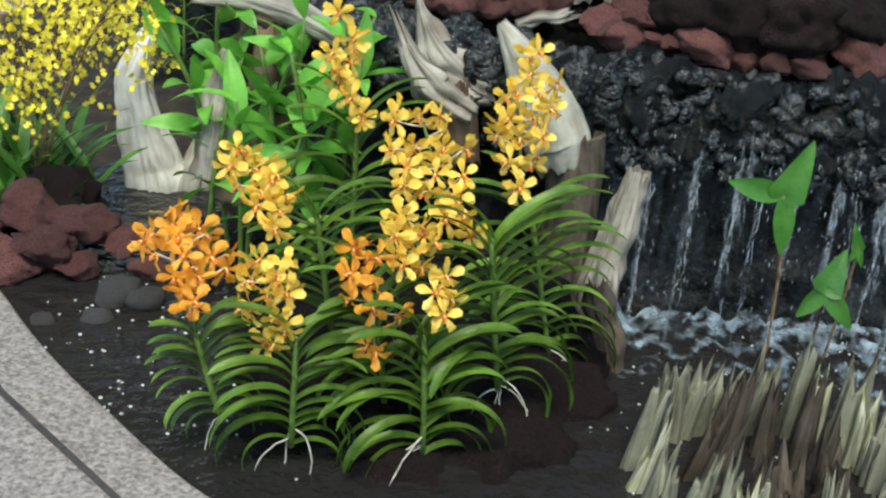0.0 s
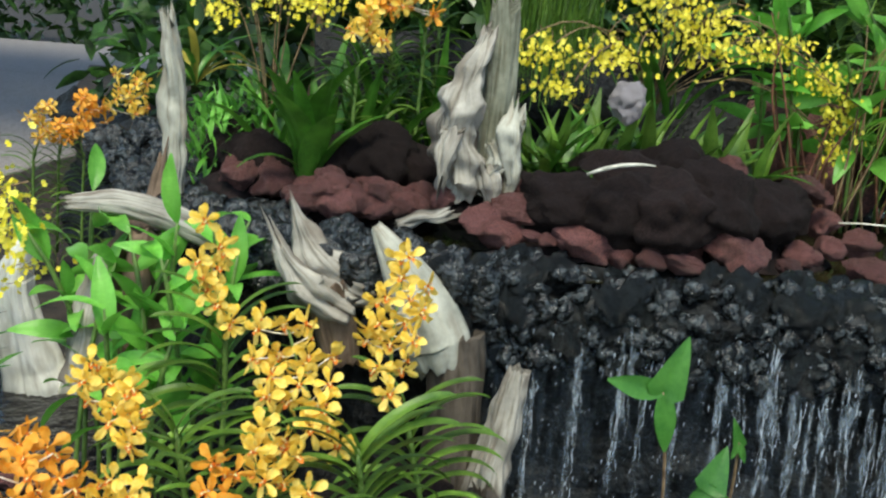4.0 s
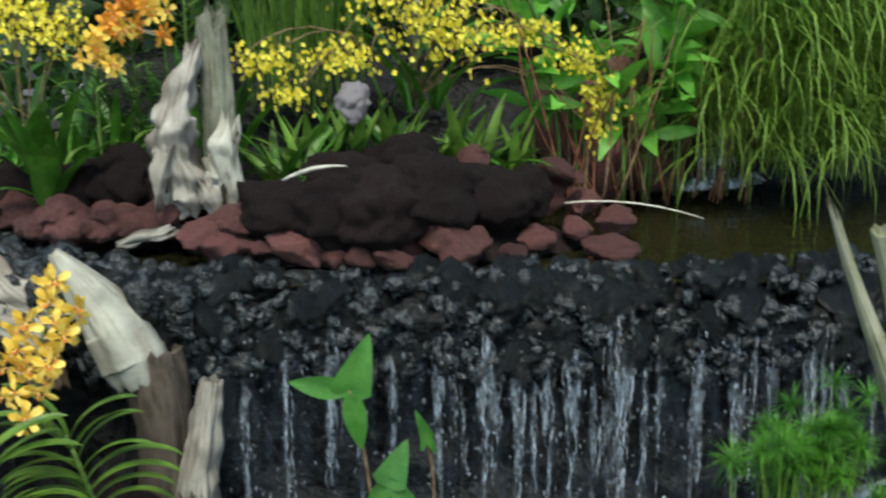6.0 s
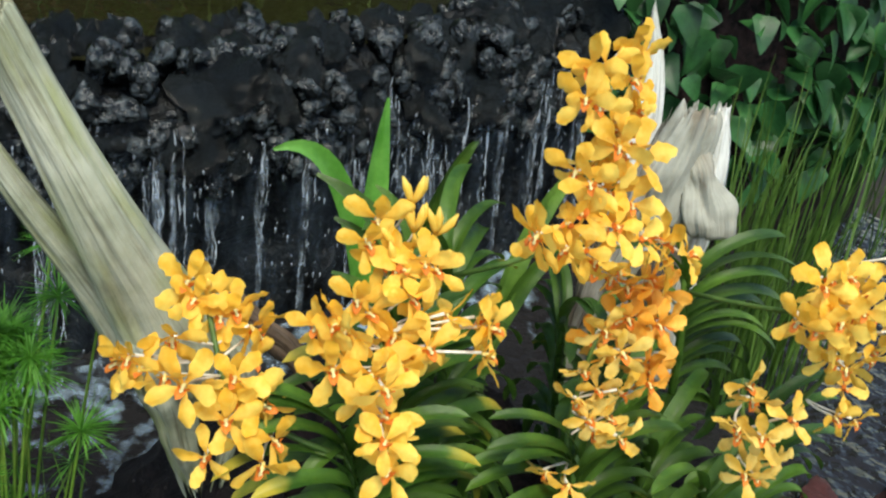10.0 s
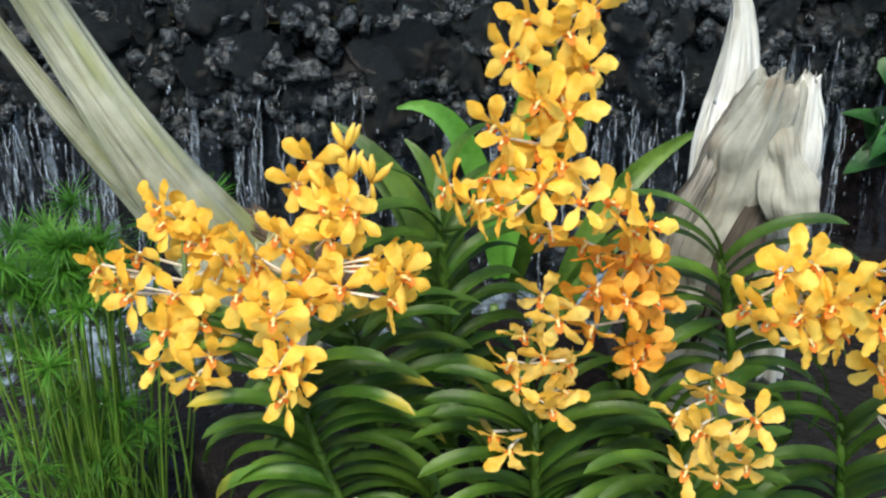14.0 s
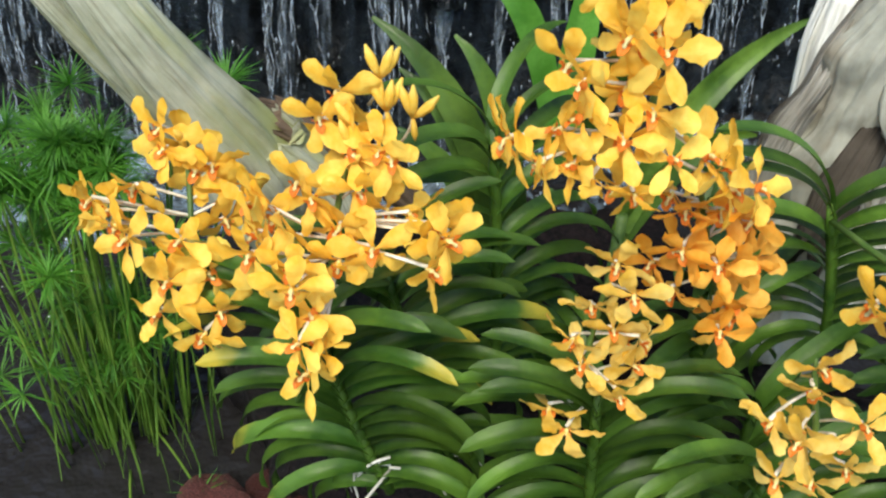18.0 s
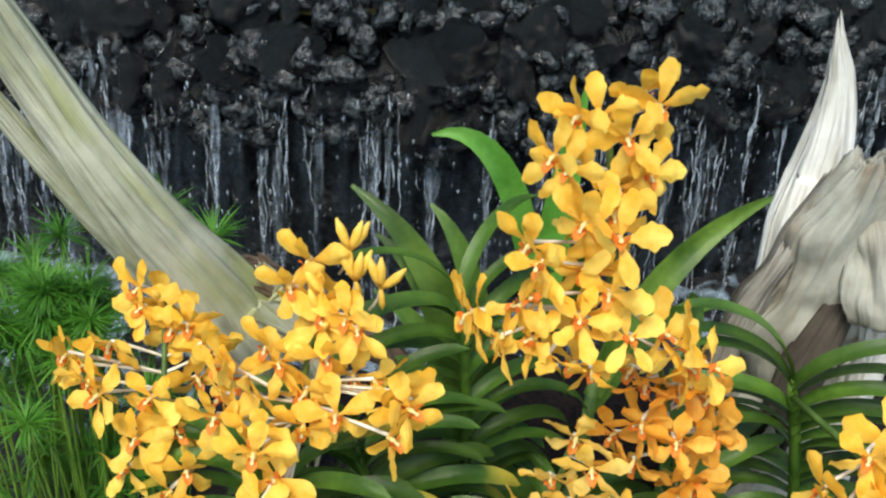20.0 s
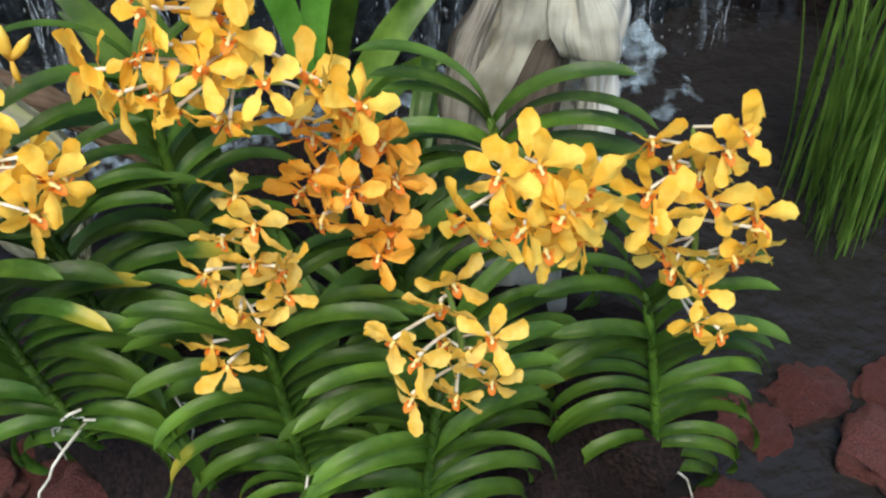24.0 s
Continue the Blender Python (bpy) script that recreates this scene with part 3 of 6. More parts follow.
for x, w, z0, strong in ((0.55, 0.03, 0.4, 0.3), (0.63, 0.03, 0.43, 0.4), (0.72, 0.02, 0.4, 0.3), (0.84, 0.03, 0.4, 0.4), (0.93, 0.03, 0.42, 0.5), (1.02, 0.045, 0.44, 0.8), (1.09, 0.06, 0.42, 1.0), (1.155, 0.025, 0.47, 0.6), (1.2, 0.045, 0.4, 0.9), (1.3, 0.065, 0.5, 1.2), (1.37, 0.02, 0.46, 0.5), (1.44, 0.03, 0.47, 0.5), (1.53, 0.025, 0.46, 0.5), (1.59, 0.035, 0.47, 0.6), (1.68, 0.02, 0.45, 0.5), (1.74, 0.04, 0.48, 0.7), (1.82, 0.025, 0.46, 0.5), (1.9, 0.035, 0.48, 0.6), (1.98, 0.02, 0.45, 0.5), (2.05, 0.035, 0.49, 0.7), (2.14, 0.03, 0.47, 0.6), (2.22, 0.025, 0.47, 0.5), (2.32, 0.04, 0.48, 0.5), (2.42, 0.02, 0.46, 0.4), (2.52, 0.03, 0.47, 0.4), (2.64, 0.02, 0.46, 0.3)):
    stream(x, w * 0.8, z0, 0.0, strong)
for i in range(46):
    x = RNG.uniform(0.48, 2.7)
    stream(x, RNG.uniform(0.006, 0.022), RNG.uniform(0.3, 0.5), RNG.choice((0.0, 0.0, 0.12, 0.22)), RNG.uniform(0.1, 0.4))
veil_v, veil_u = [], []
for i in range(240):
    x = 0.42 + 2.3 * i / 239
    p, nrm = lip_at(x)
    for k in range(22):
        t = k / 21
        q = Vector((x * 26, t * 3.5, 4.0))
        veil_v.append(p + nrm * (0.05 + 0.035 * t + 0.014 * noise.noise(q) + 0.008 * noise.noise(q * 3)) + Vector((0, 0, LIP - 0.07 - t * 0.46)))
        veil_u.append((i / 239, t))
part("veil", mesh("veil", veil_v, grid_faces(240, 22), VEIL, veil_u), waterfall, "thin dark veil of running water")
drops = Heap()
for i in range(1500):
    x = RNG.uniform(0.45, 2.6)
    p, nrm = lip_at(x)
    pos = p + nrm * RNG.uniform(0.05, 0.13) + Vector((0, 0, RNG.uniform(0.02, 0.46)))
    r = RNG.uniform(0.0006, 0.002)
    drops.add(tube([pos, pos - Vector((0, 0, r * 1.5)), pos - Vector((0, 0, r * RNG.uniform(3, 8)))], [r * 0.3, r, r * 0.3], 4))
part("spray", drops.mesh("spray", FALL), waterfall, "scattered falling drops", kind="stuff")

# churned white water at the foot
foam_v, foam_u, FN = [], [], 200
for i in range(FN):
    x = 0.5 + 1.95 * i / (FN - 1)
    p, nrm = lip_at(x)
    reach = (0.26 + 0.16 * math.sin(math.pi * min(1, max(0, (x - 0.7) / 1.1)))) * (1 + 0.4 * noise.noise(Vector((x * 7, 0, 0))))
    for k in range(26):
        u = k / 25
        q = p + nrm * (0.02 + u * reach)
        n1 = noise.noise(Vector((q.x * 24, q.y * 24, 1.0))) + 0.6 * noise.noise(Vector((q.x * 55, q.y * 55, 3.0)))
        foam_v.append(q + Vector((0, 0, 0.004 + (1 - u) * 0.03 + 0.03 * n1 * (1 - u) - 0.014 * u * u)))
        foam_u.append((u, i / 20))
thing("white_water", "churning bluish-white foam at the foot of the fall", "foam", kind="stuff", data=mesh("white_water", foam_v, grid_faces(FN, 26), FOAM, foam_u))
splash = Heap()
for i in range(150):
    x = RNG.choice((1.02, 1.09, 1.2, 1.3, 1.32, 1.74, 1.9, 2.05)) + RNG.gauss(0, 0.05)
    p, nrm = lip_at(x)
    pos = p + nrm * (0.09 + abs(RNG.gauss(0, 0.06))) + Vector((0, 0, abs(RNG.gauss(0, 0.018))))
    r = RNG.uniform(0.001, 0.0032)
    splash.add(tube([pos, pos + Vector((RNG.gauss(0, r), RNG.gauss(0, r), r * 1.4)), pos + Vector((0, 0, r * 2.6))], [r * 0.4, r, r * 0.3], 5))
thing("splash", "white splashing drops where the streams hit the pond", "splash", kind="stuff", data=splash.mesh("splash", watery("splash_water", (0.5, 0.6, 0.7), 0.15, 0.2, 0.8, 60)))
bub = Heap()
for i in range(230):
    if i < 60:
        pos = Vector((RNG.uniform(-0.62, 0.0), RNG.uniform(1.55, 2.3), 0.001))
    else:
        pos = Vector((RNG.uniform(0.3, 1.3), RNG.uniform(1.45, 1.95), 0.001))
    r = RNG.choice((0.0012, 0.0018, 0.003))
    ring = [(math.cos(2 * math.pi * j / 6) * r, math.sin(2 * math.pi * j / 6) * r) for j in range(6)]
    vs = [pos + Vector((a, b, 0)) for a, b in ring] + [pos + Vector((a * 0.6, b * 0.6, r * 0.7)) for a, b in ring]
    bub.add((vs, grid_faces(2, 6, 0, True) + [(6, 7, 8, 9, 10, 11)], [(0, 0)] * 12))
thing("bubbles", "small pale bubbles floating on the dark pond", "bubbles", kind="stuff", data=bub.mesh("bubbles", watery("bubble", (0.7, 0.75, 0.75), 0.15, 0.5, 0.8, 40)))


r3 = random.Random(3)
bubbles = Heap()
for i in range(130):
    x, y = (r3.uniform(-0.62, -0.15), r3.uniform(1.62, 2.3)) if i < 105 else (r3.uniform(0.3, 1.2), r3.uniform(1.5, 1.8))
    r = r3.uniform(0.0015, 0.004)
    bubbles.add(([(x + math.cos(j * math.pi / 4) * r * c, y + math.sin(j * math.pi / 4) * r * c, 0.001 + u * r) for c, u in ((1, 0), (0.8, 0.5), (0.3, 0.8)) for j in range(8)], grid_faces(3, 8, 0, True), [(0, 0)] * 24))
thing("bubbles", "small white bubbles and foam flecks floating on the pond", "bubbles", kind="stuff", data=bubbles.mesh("bubbles", material("bubble_film", (0.35, 0.4, 0.44), (0.7, 0.75, 0.78), 0.2, 60, 0.2)))

# ---- driftwood ----
def log_mesh(name, path, radii, mat, seed, sides=40, ridge=0.22, jag=0.05, steps=44, flat=1.0, gnarl=0.0):
    """A weathered log along a smooth path, with long ridges and splintered ends."""
    pts = [Vector(p) for p in path]
    off = Vector((seed * 3.7, seed * 1.9, 0))
    verts, uvs = [], []
    length = sum((b - a).length for a, b in zip(pts, pts[1:]))
    prev = None
    for i in range(steps):
        s = i / (steps - 1) * (len(pts) - 1)
        k = min(int(s), len(pts) - 2)
        t = s - k
        p0, p1, p2, p3 = pts[max(0, k - 1)], pts[k], pts[k + 1], pts[min(len(pts) - 1, k + 2)]
        c = 0.5 * ((2 * p1) + (p2 - p0) * t + (2 * p0 - 5 * p1 + 4 * p2 - p3) * t * t + (3 * p1 - p0 - 3 * p2 + p3) * t ** 3)
        r = radii[k] * (1 - t) + radii[k + 1] * t
        d = (p2 - p1).normalized()
        a = d.cross(Vector((0.05, 1, 0.1))).normalized() if prev is None else (prev - d * prev.dot(d)).normalized()
        prev = a
        b = d.cross(a)
        u = i / (steps - 1)
        for j in range(sides):
            th = 2 * math.pi * j / sides
            q = Vector((math.cos(th) * 1.6, math.sin(th) * 1.6, u * length * 3)) + off
            rr = r * (1 + ridge * (noise.noise(q * 1.3) + 0.7 * noise.noise(Vector((q.x * 4, q.y * 4, q.z * 0.8))) + 0.35 * noise.noise(Vector((q.x * 9, q.y * 9, q.z * 1.5)))))
            crack = max(0.0, 1 - 10 * abs(noise.noise(Vector((q.x * 1.7, q.y * 1.7, q.z * 0.55)))))
            rr -= r * ridge * 0.4 * crack
            if gnarl:
                g = noise.noise(Vector((c.x * 22, c.y * 22, c.z * 22)) + Vector((math.cos(th), math.sin(th), seed)) * 1.1)
                rr *= 1 + gnarl * 1.6 * g - gnarl * 1.2 * max(0.0, noise.noise(Vector((math.cos(th) * 2.2, math.sin(th) * 2.2, u * length * 9 + seed))) - 0.15)
            p = c + (a * math.cos(th) + b * math.sin(th) * flat) * rr
            edge = max(0.0, u - 0.82) / 0.18 + max(0.0, 0.06 - u) / 0.06 * 0.4
            p += d * edge * jag * (noise.noise(Vector((math.cos(th) * 3, math.sin(th) * 3, seed * 2.2))) * 1.6 + 0.7 * noise.noise(Vector((math.cos(th) * 9, math.sin(th) * 9, seed * 1.2))))
            verts.append(p)
            uvs.append((u * length * 4, j / sides))
    faces = grid_faces(steps, sides, 0, True)
    for ring, end in ((0, pts[0]), (steps - 1, pts[-1])):
        ids = [ring * sides + j for j in range(sides)]
        mid = sum((verts[q] for q in ids), Vector()) / sides
        mid -= (mid - sum((Vector(p) for p in pts), Vector()) / len(pts)) * 0.15
        verts.append(mid)
        uvs.append((0, 0))
        n = len(verts) - 1
        faces += [(ids[j], ids[(j + 1) % sides], n) if ring else (ids[(j + 1) % sides], ids[j], n) for j in range(sides)]
    return mesh(name, verts, faces, mat, uvs)


def driftwood(label, pieces, mat, seed, group="", category="driftwood"):
    root = thing("driftwood", label, category, group)
    for i, (nm, path, radii, kw) in enumerate(pieces):
        part(nm, log_mesh(nm, path, radii, kw.pop("mat", mat), seed + i * 1.7, **kw), root)
    return root


# the twisted white trunk beside the pond
driftwood("upright bleached white driftwood trunk standing by the pond", [
    ("trunk", [(-0.36, 2.86, -0.08), (-0.4, 2.86, 0.05), (-0.43, 2.85, 0.17), (-0.445, 2.85, 0.28), (-0.41, 2.84, 0.385)], [0.095, 0.07, 0.052, 0.045, 0.016], {"ridge": 0.26, "jag": 0.02, "gnarl": 0.07, "sides": 52, "steps": 56}),
    ("prong", [(-0.31, 2.84, -0.08), (-0.295, 2.83, 0.03), (-0.275, 2.82, 0.12), (-0.27, 2.82, 0.23)], [0.06, 0.045, 0.028, 0.01], {"ridge": 0.3, "jag": 0.03, "gnarl": 0.12, "mat": PALEWOOD}),
    ("splinter", [(-0.25, 2.82, -0.06), (-0.235, 2.81, 0.05), (-0.245, 2.8, 0.13)], [0.022, 0.014, 0.004], {"sides": 14, "steps": 16})], BLEACHED, 1.0)
# grey wood lying behind the ginger
driftwood("grey weathered driftwood lying on the weir's corner", [
    ("plank", [(-0.33, 2.26, 0.6), (-0.25, 2.25, 0.605), (-0.17, 2.24, 0.59), (-0.1, 2.23, 0.56), (-0.04, 2.22, 0.525)], [0.012, 0.024, 0.028, 0.026, 0.012], {"ridge": 0.3, "gnarl": 0.12, "flat": 0.8}),
    ("trunk", [(-0.2, 2.3, 0.2), (-0.2, 2.29, 0.45), (-0.19, 2.28, 0.56)], [0.09, 0.075, 0.05], {"ridge": 0.3, "gnarl": 0.15, "jag": 0.01, "mat": BROWNWOOD}),
    ("stub", [(-0.29, 2.24, 0.25), (-0.28, 2.24, 0.42), (-0.27, 2.23, 0.51)], [0.045, 0.03, 0.012], {"ridge": 0.3, "gnarl": 0.2, "jag": 0.004})], GREYWOOD, 9.0)
driftwood("pointed grey driftwood root propped against the weir", [
    ("root", [(0.21, 2.06, 0.49), (0.15, 2.075, 0.515), (0.1, 2.09, 0.56), (0.075, 2.105, 0.61), (0.062, 2.112, 0.645)], [0.034, 0.046, 0.034, 0.014, 0.004], {"ridge": 0.5, "jag": 0.03, "gnarl": 0.4, "flat": 0.7, "steps": 60}),
    ("prong", [(0.16, 2.05, 0.46), (0.09, 2.05, 0.5), (0.045, 2.055, 0.55), (0.022, 2.057, 0.595)], [0.032, 0.034, 0.02, 0.005], {"ridge": 0.5, "gnarl": 0.35, "flat": 0.7}),
    ("stump", [(0.17, 2.09, 0.34), (0.13, 2.08, 0.49)], [0.035, 0.045], {"mat": BROWNWOOD})], GREYWOOD, 4.0)
driftwood("smooth pale driftwood butt with a dark hollow end", [
    ("trunk", [(0.2, 2.035, 0.625), (0.245, 2.025, 0.56), (0.297, 2.015, 0.48), (0.33, 2.005, 0.41), (0.343, 1.995, 0.36)], [0.01, 0.036, 0.06, 0.066, 0.044], {"ridge": 0.1, "jag": 0.012, "mat": PALEWOOD, "steps": 60}),
    # the foot's dark colour paints the shade beneath the butt
    ("foot", [(0.36, 2.01, 0.42), (0.38, 2.0, 0.28), (0.37, 1.99, 0.03)], [0.06, 0.055, 0.06], {"mat": DARKWOOD})], BLEACHED, 6.0)
driftwood("short sawn grey branch standing at the fall", [
    ("branch", [(0.42, 1.92, -0.03), (0.435, 1.92, 0.15), (0.455, 1.92, 0.3), (0.47, 1.92, 0.385)], [0.04, 0.036, 0.028, 0.02], {"ridge": 0.35, "jag": 0.006, "gnarl": 0.2}),
    ("root", [(0.4, 1.88, 0.16), (0.43, 1.86, 0.06), (0.46, 1.85, -0.03)], [0.025, 0.03, 0.03], {"mat": DARKWOOD, "gnarl": 0.3})], GREYWOOD, 7.0)
driftwood("thin upright bleached stake of driftwood", [
    ("stake", [(-0.1, 2.62, 0.5), (-0.11, 2.62, 0.75), (-0.14, 2.6, 0.94)], [0.016, 0.024, 0.013], {"ridge": 0.5, "jag": 0.03, "gnarl": 0.3, "flat": 0.7, "mat": PALEWOOD}),
    ("foot", [(-0.15, 2.62, 0.35), (-0.14, 2.62, 0.5), (-0.125, 2.62, 0.63)], [0.04, 0.032, 0.016], {"mat": BROWNWOOD})], BLEACHED, 14.0)
# the leaning log over the pond
driftwood("big leaning mossy grey-green driftwood log over the pond", [
    ("log", [(1.534, 1.235, 0.36), (1.525, 1.232, 0.39), (1.508, 1.222, 0.43), (1.492, 1.215, 0.47), (1.458, 1.198, 0.54), (1.429, 1.186, 0.6), (1.401, 1.18, 0.66), (1.374, 1.177, 0.72), (1.345, 1.174, 0.785)], [0.028, 0.042, 0.047, 0.043, 0.034, 0.0285, 0.0245, 0.0215, 0.019], {"ridge": 0.2, "jag": 0.006, "steps": 110, "sides": 64}),
    ("fork", [(1.5, 1.225, 0.38), (1.458, 1.222, 0.46), (1.42, 1.21, 0.53), (1.375, 1.2, 0.605), (1.33, 1.195, 0.688), (1.302, 1.195, 0.743), (1.28, 1.192, 0.79)], [0.026, 0.023, 0.018, 0.013, 0.009, 0.0075, 0.005], {"ridge": 0.25, "steps": 70}),
    ("root", [(1.495, 1.22, 0.43), (1.522, 1.228, 0.32), (1.552, 1.24, 0.2)], [0.03, 0.022, 0.01], {"ridge": 0.3, "gnarl": 0.2}),
    ("root", [(1.535, 1.225, 0.46), (1.59, 1.23, 0.39), (1.6, 1.235, 0.32), (1.585, 1.245, 0.21)], [0.026, 0.018, 0.014, 0.006], {"ridge": 0.3, "gnarl": 0.2}),
    ("root", [(1.53, 1.235, 0.47), (1.6, 1.255, 0.412), (1.65, 1.26, 0.37), (1.7, 1.265, 0.3)], [0.022, 0.016, 0.014, 0.008], {"ridge": 0.4, "gnarl": 0.3, "mat": BROWNWOOD})], MOSSWOOD, 17.0)
driftwood("bleached split driftwood trunk with a tall white spike", [
    ("trunk", [(2.05, 1.15, 0.12), (2.052, 1.145, 0.4), (2.05, 1.13, 0.5), (2.055, 1.12, 0.57), (2.066, 1.115, 0.63), (2.072, 1.115, 0.675)], [0.06, 0.06, 0.056, 0.046, 0.035, 0.026], {"ridge": 0.24, "jag": 0.016, "mat": PALEWOOD, "gnarl": 0.26, "steps": 90, "sides": 72, "flat": 0.6}),
    ("spike", [(2.04, 1.16, 0.48), (2.05, 1.18, 0.57), (2.058, 1.19, 0.62), (2.058, 1.19, 0.67), (2.053, 1.19, 0.715), (2.046, 1.19, 0.74), (2.039, 1.19, 0.765)], [0.024, 0.03, 0.028, 0.021, 0.013, 0.009, 0.002], {"ridge": 0.3, "jag": 0.015, "flat": 0.7, "steps": 60}),
    ("slab", [(2.122, 1.12, 0.3), (2.114, 1.112, 0.47), (2.106, 1.106, 0.56), (2.1, 1.106, 0.63), (2.098, 1.108, 0.68)], [0.018, 0.017, 0.018, 0.016, 0.01], {"ridge": 0.5, "gnarl": 0.3, "jag": 0.008, "flat": 0.6, "steps": 60}),
    ("fold", [(2.075, 1.115, 0.625), (2.078, 1.1, 0.6), (2.08, 1.088, 0.575), (2.086, 1.078, 0.548), (2.09, 1.08, 0.535)], [0.012, 0.02, 0.024, 0.022, 0.008], {"ridge": 0.3, "gnarl": 0.6, "jag": 0.0, "steps": 50, "mat": PALEWOOD}),
    ("flange", [(1.985, 1.14, 0.4), (1.99, 1.13, 0.5), (2.012, 1.125, 0.57), (2.035, 1.13, 0.64)], [0.016, 0.018, 0.014, 0.006], {"ridge": 0.4, "gnarl": 0.25, "mat": GREYWOOD, "flat": 0.7}),
    # a solid piece whose dark colour stands for shade inside the hollow
    ("hollow", [(2.066, 1.1, 0.545), (2.05, 1.098, 0.48), (2.04, 1.1, 0.4)], [0.014, 0.024, 0.02], {"mat": DARKWOOD, "steps": 14, "flat": 0.7})], BLEACHED, 21.0)

# the splintered hollow stump in the water
stump = thing("tree_stump", "splintered hollow grey-green tree stump standing in the pond", "stump")
for i in range(40):
    inner_ring = i >= 28
    a = 2 * math.pi * (i / 28 if not inner_ring else i / 12) + RNG.uniform(-0.1, 0.1)
    rx, ry = (0.12, 0.1) if inner_ring else (0.215, 0.18)
    cx, cy = 0.545 + rx * math.cos(a), 1.44 + ry * math.sin(a)
    h = RNG.uniform(0.03, 0.1) + (0.04 if math.sin(a) > 0.2 else 0.0) + (0.02 if math.cos(a) > 0.4 else 0)
    w = RNG.uniform(0.02, 0.034)
    lean = Vector((math.cos(a), math.sin(a), 0)) * RNG.uniform(-0.025, 0.0) + Vector((RNG.gauss(0, 0.004), RNG.gauss(0, 0.004), 0))
    base = Vector((cx, cy, -0.05))
    # inner splinters are darker, painting the shade within the stump
    part("splinter", log_mesh("splinter", [base, base + Vector((0, 0, h * 0.5)) + lean * 0.3, base + Vector((0, 0, h + 0.05)) + lean], [w * 1.15, w, w * RNG.uniform(0.55, 0.8)], DARKWOOD if inner_ring else RNG.choice((STUMPWOOD, STUMPWOOD, MOSSWOOD)), 30 + i, 24, 0.5, 0.07, 22, 0.6), stump)

# ---- rocks ----
for pos, s, k in (((-0.63, 2.35, 0.05), 0.075, "lava"), ((-0.55, 2.4, 0.08), 0.07, "lava"), ((-0.72, 2.34, 0.03), 0.085, "lava"), ((-0.56, 2.31, 0.02), 0.05, "lava"), ((-0.47, 2.36, 0.05), 0.05, "lava"), ((-0.42, 2.3, 0.02), 0.045, "lava"), ((-0.66, 2.44, 0.1), 0.08, "lava"), ((-0.78, 2.42, 0.06), 0.08, "lava"), ((-0.6, 2.52, 0.08), 0.1, "dark"), ((-0.8, 2.6, 0.05), 0.12, "dark"), ((-0.48, 2.2, 0.01), 0.05, "grey"), ((-0.43, 2.17, 0.01), 0.04, "grey"), ((-0.52, 2.12, -0.01), 0.04, "grey"), ((-0.62, 2.12, -0.01), 0.035, "grey")):
    rock(pos, s, k, group="rocks by the pond")
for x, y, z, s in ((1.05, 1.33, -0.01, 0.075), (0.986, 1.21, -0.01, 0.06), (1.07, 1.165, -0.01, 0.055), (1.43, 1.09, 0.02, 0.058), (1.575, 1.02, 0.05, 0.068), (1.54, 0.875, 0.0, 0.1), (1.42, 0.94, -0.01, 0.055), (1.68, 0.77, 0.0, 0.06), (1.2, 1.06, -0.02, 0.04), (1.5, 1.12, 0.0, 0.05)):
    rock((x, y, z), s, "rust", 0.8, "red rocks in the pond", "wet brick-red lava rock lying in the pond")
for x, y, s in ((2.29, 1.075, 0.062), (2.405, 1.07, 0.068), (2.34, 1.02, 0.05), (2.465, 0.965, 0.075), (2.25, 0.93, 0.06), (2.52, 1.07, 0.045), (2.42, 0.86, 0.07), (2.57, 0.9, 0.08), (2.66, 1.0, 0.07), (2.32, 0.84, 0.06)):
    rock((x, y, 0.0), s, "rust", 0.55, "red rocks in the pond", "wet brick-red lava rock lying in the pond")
for pos, s in (((1.75, 1.06, 0.06), 0.19), ((1.95, 1.06, 0.06), 0.2), ((2.12, 1.08, 0.05), 0.16), ((1.86, 0.92, 0.02), 0.17), ((2.05, 0.92, 0.02), 0.16), ((1.7, 0.95, 0.02), 0.12), ((1.85, 1.3, 0.08), 0.2)):
    rock(pos, s, "dark", 0.85, "dark boulders under the orchids", "large black porous boulder under the orchids")
# this boulder lies in the log's shade, painted as black
rock((1.6, 1.3, 0.04), 0.2, "black", 0.85, "dark boulders under the orchids", "boulder in a shade-black colour under the foot of the leaning log")
for pos, s in (((-0.02, 1.6, -0.06), 0.12), ((0.14, 1.64, -0.04), 0.14), ((-0.2, 1.68, -0.05), 0.1), ((0.3, 1.76, -0.03), 0.12), ((0.08, 1.82, 0.0), 0.17), ((-0.12, 1.9, 0.03), 0.17), ((0.24, 1.92, 0.04), 0.16), ((0.36, 1.86, -0.02), 0.11)):
    rock(pos, s, "dark", 0.8, "dark boulders under the orchids", "large black porous boulder under the orchids")
# rock island in the upper pool: small stones in front, dark boulders behind
TERRACE_FROM = set(bpy.data.objects)
for x, y, s in ((0.17, 2.6, 0.05), (0.24, 2.55, 0.055), (0.31, 2.52, 0.045), (0.36, 2.56, 0.05), (0.42, 2.54, 0.05), (0.49, 2.57, 0.05), (0.27, 2.6, 0.05), (0.37, 2.62, 0.055), (0.47, 2.63, 0.05), (0.22, 2.66, 0.06)):
    rock((x, y, WATER_UP + s * 0.35), s, "lava", 0.8, "rocks of the small island")
r9 = random.Random(9)
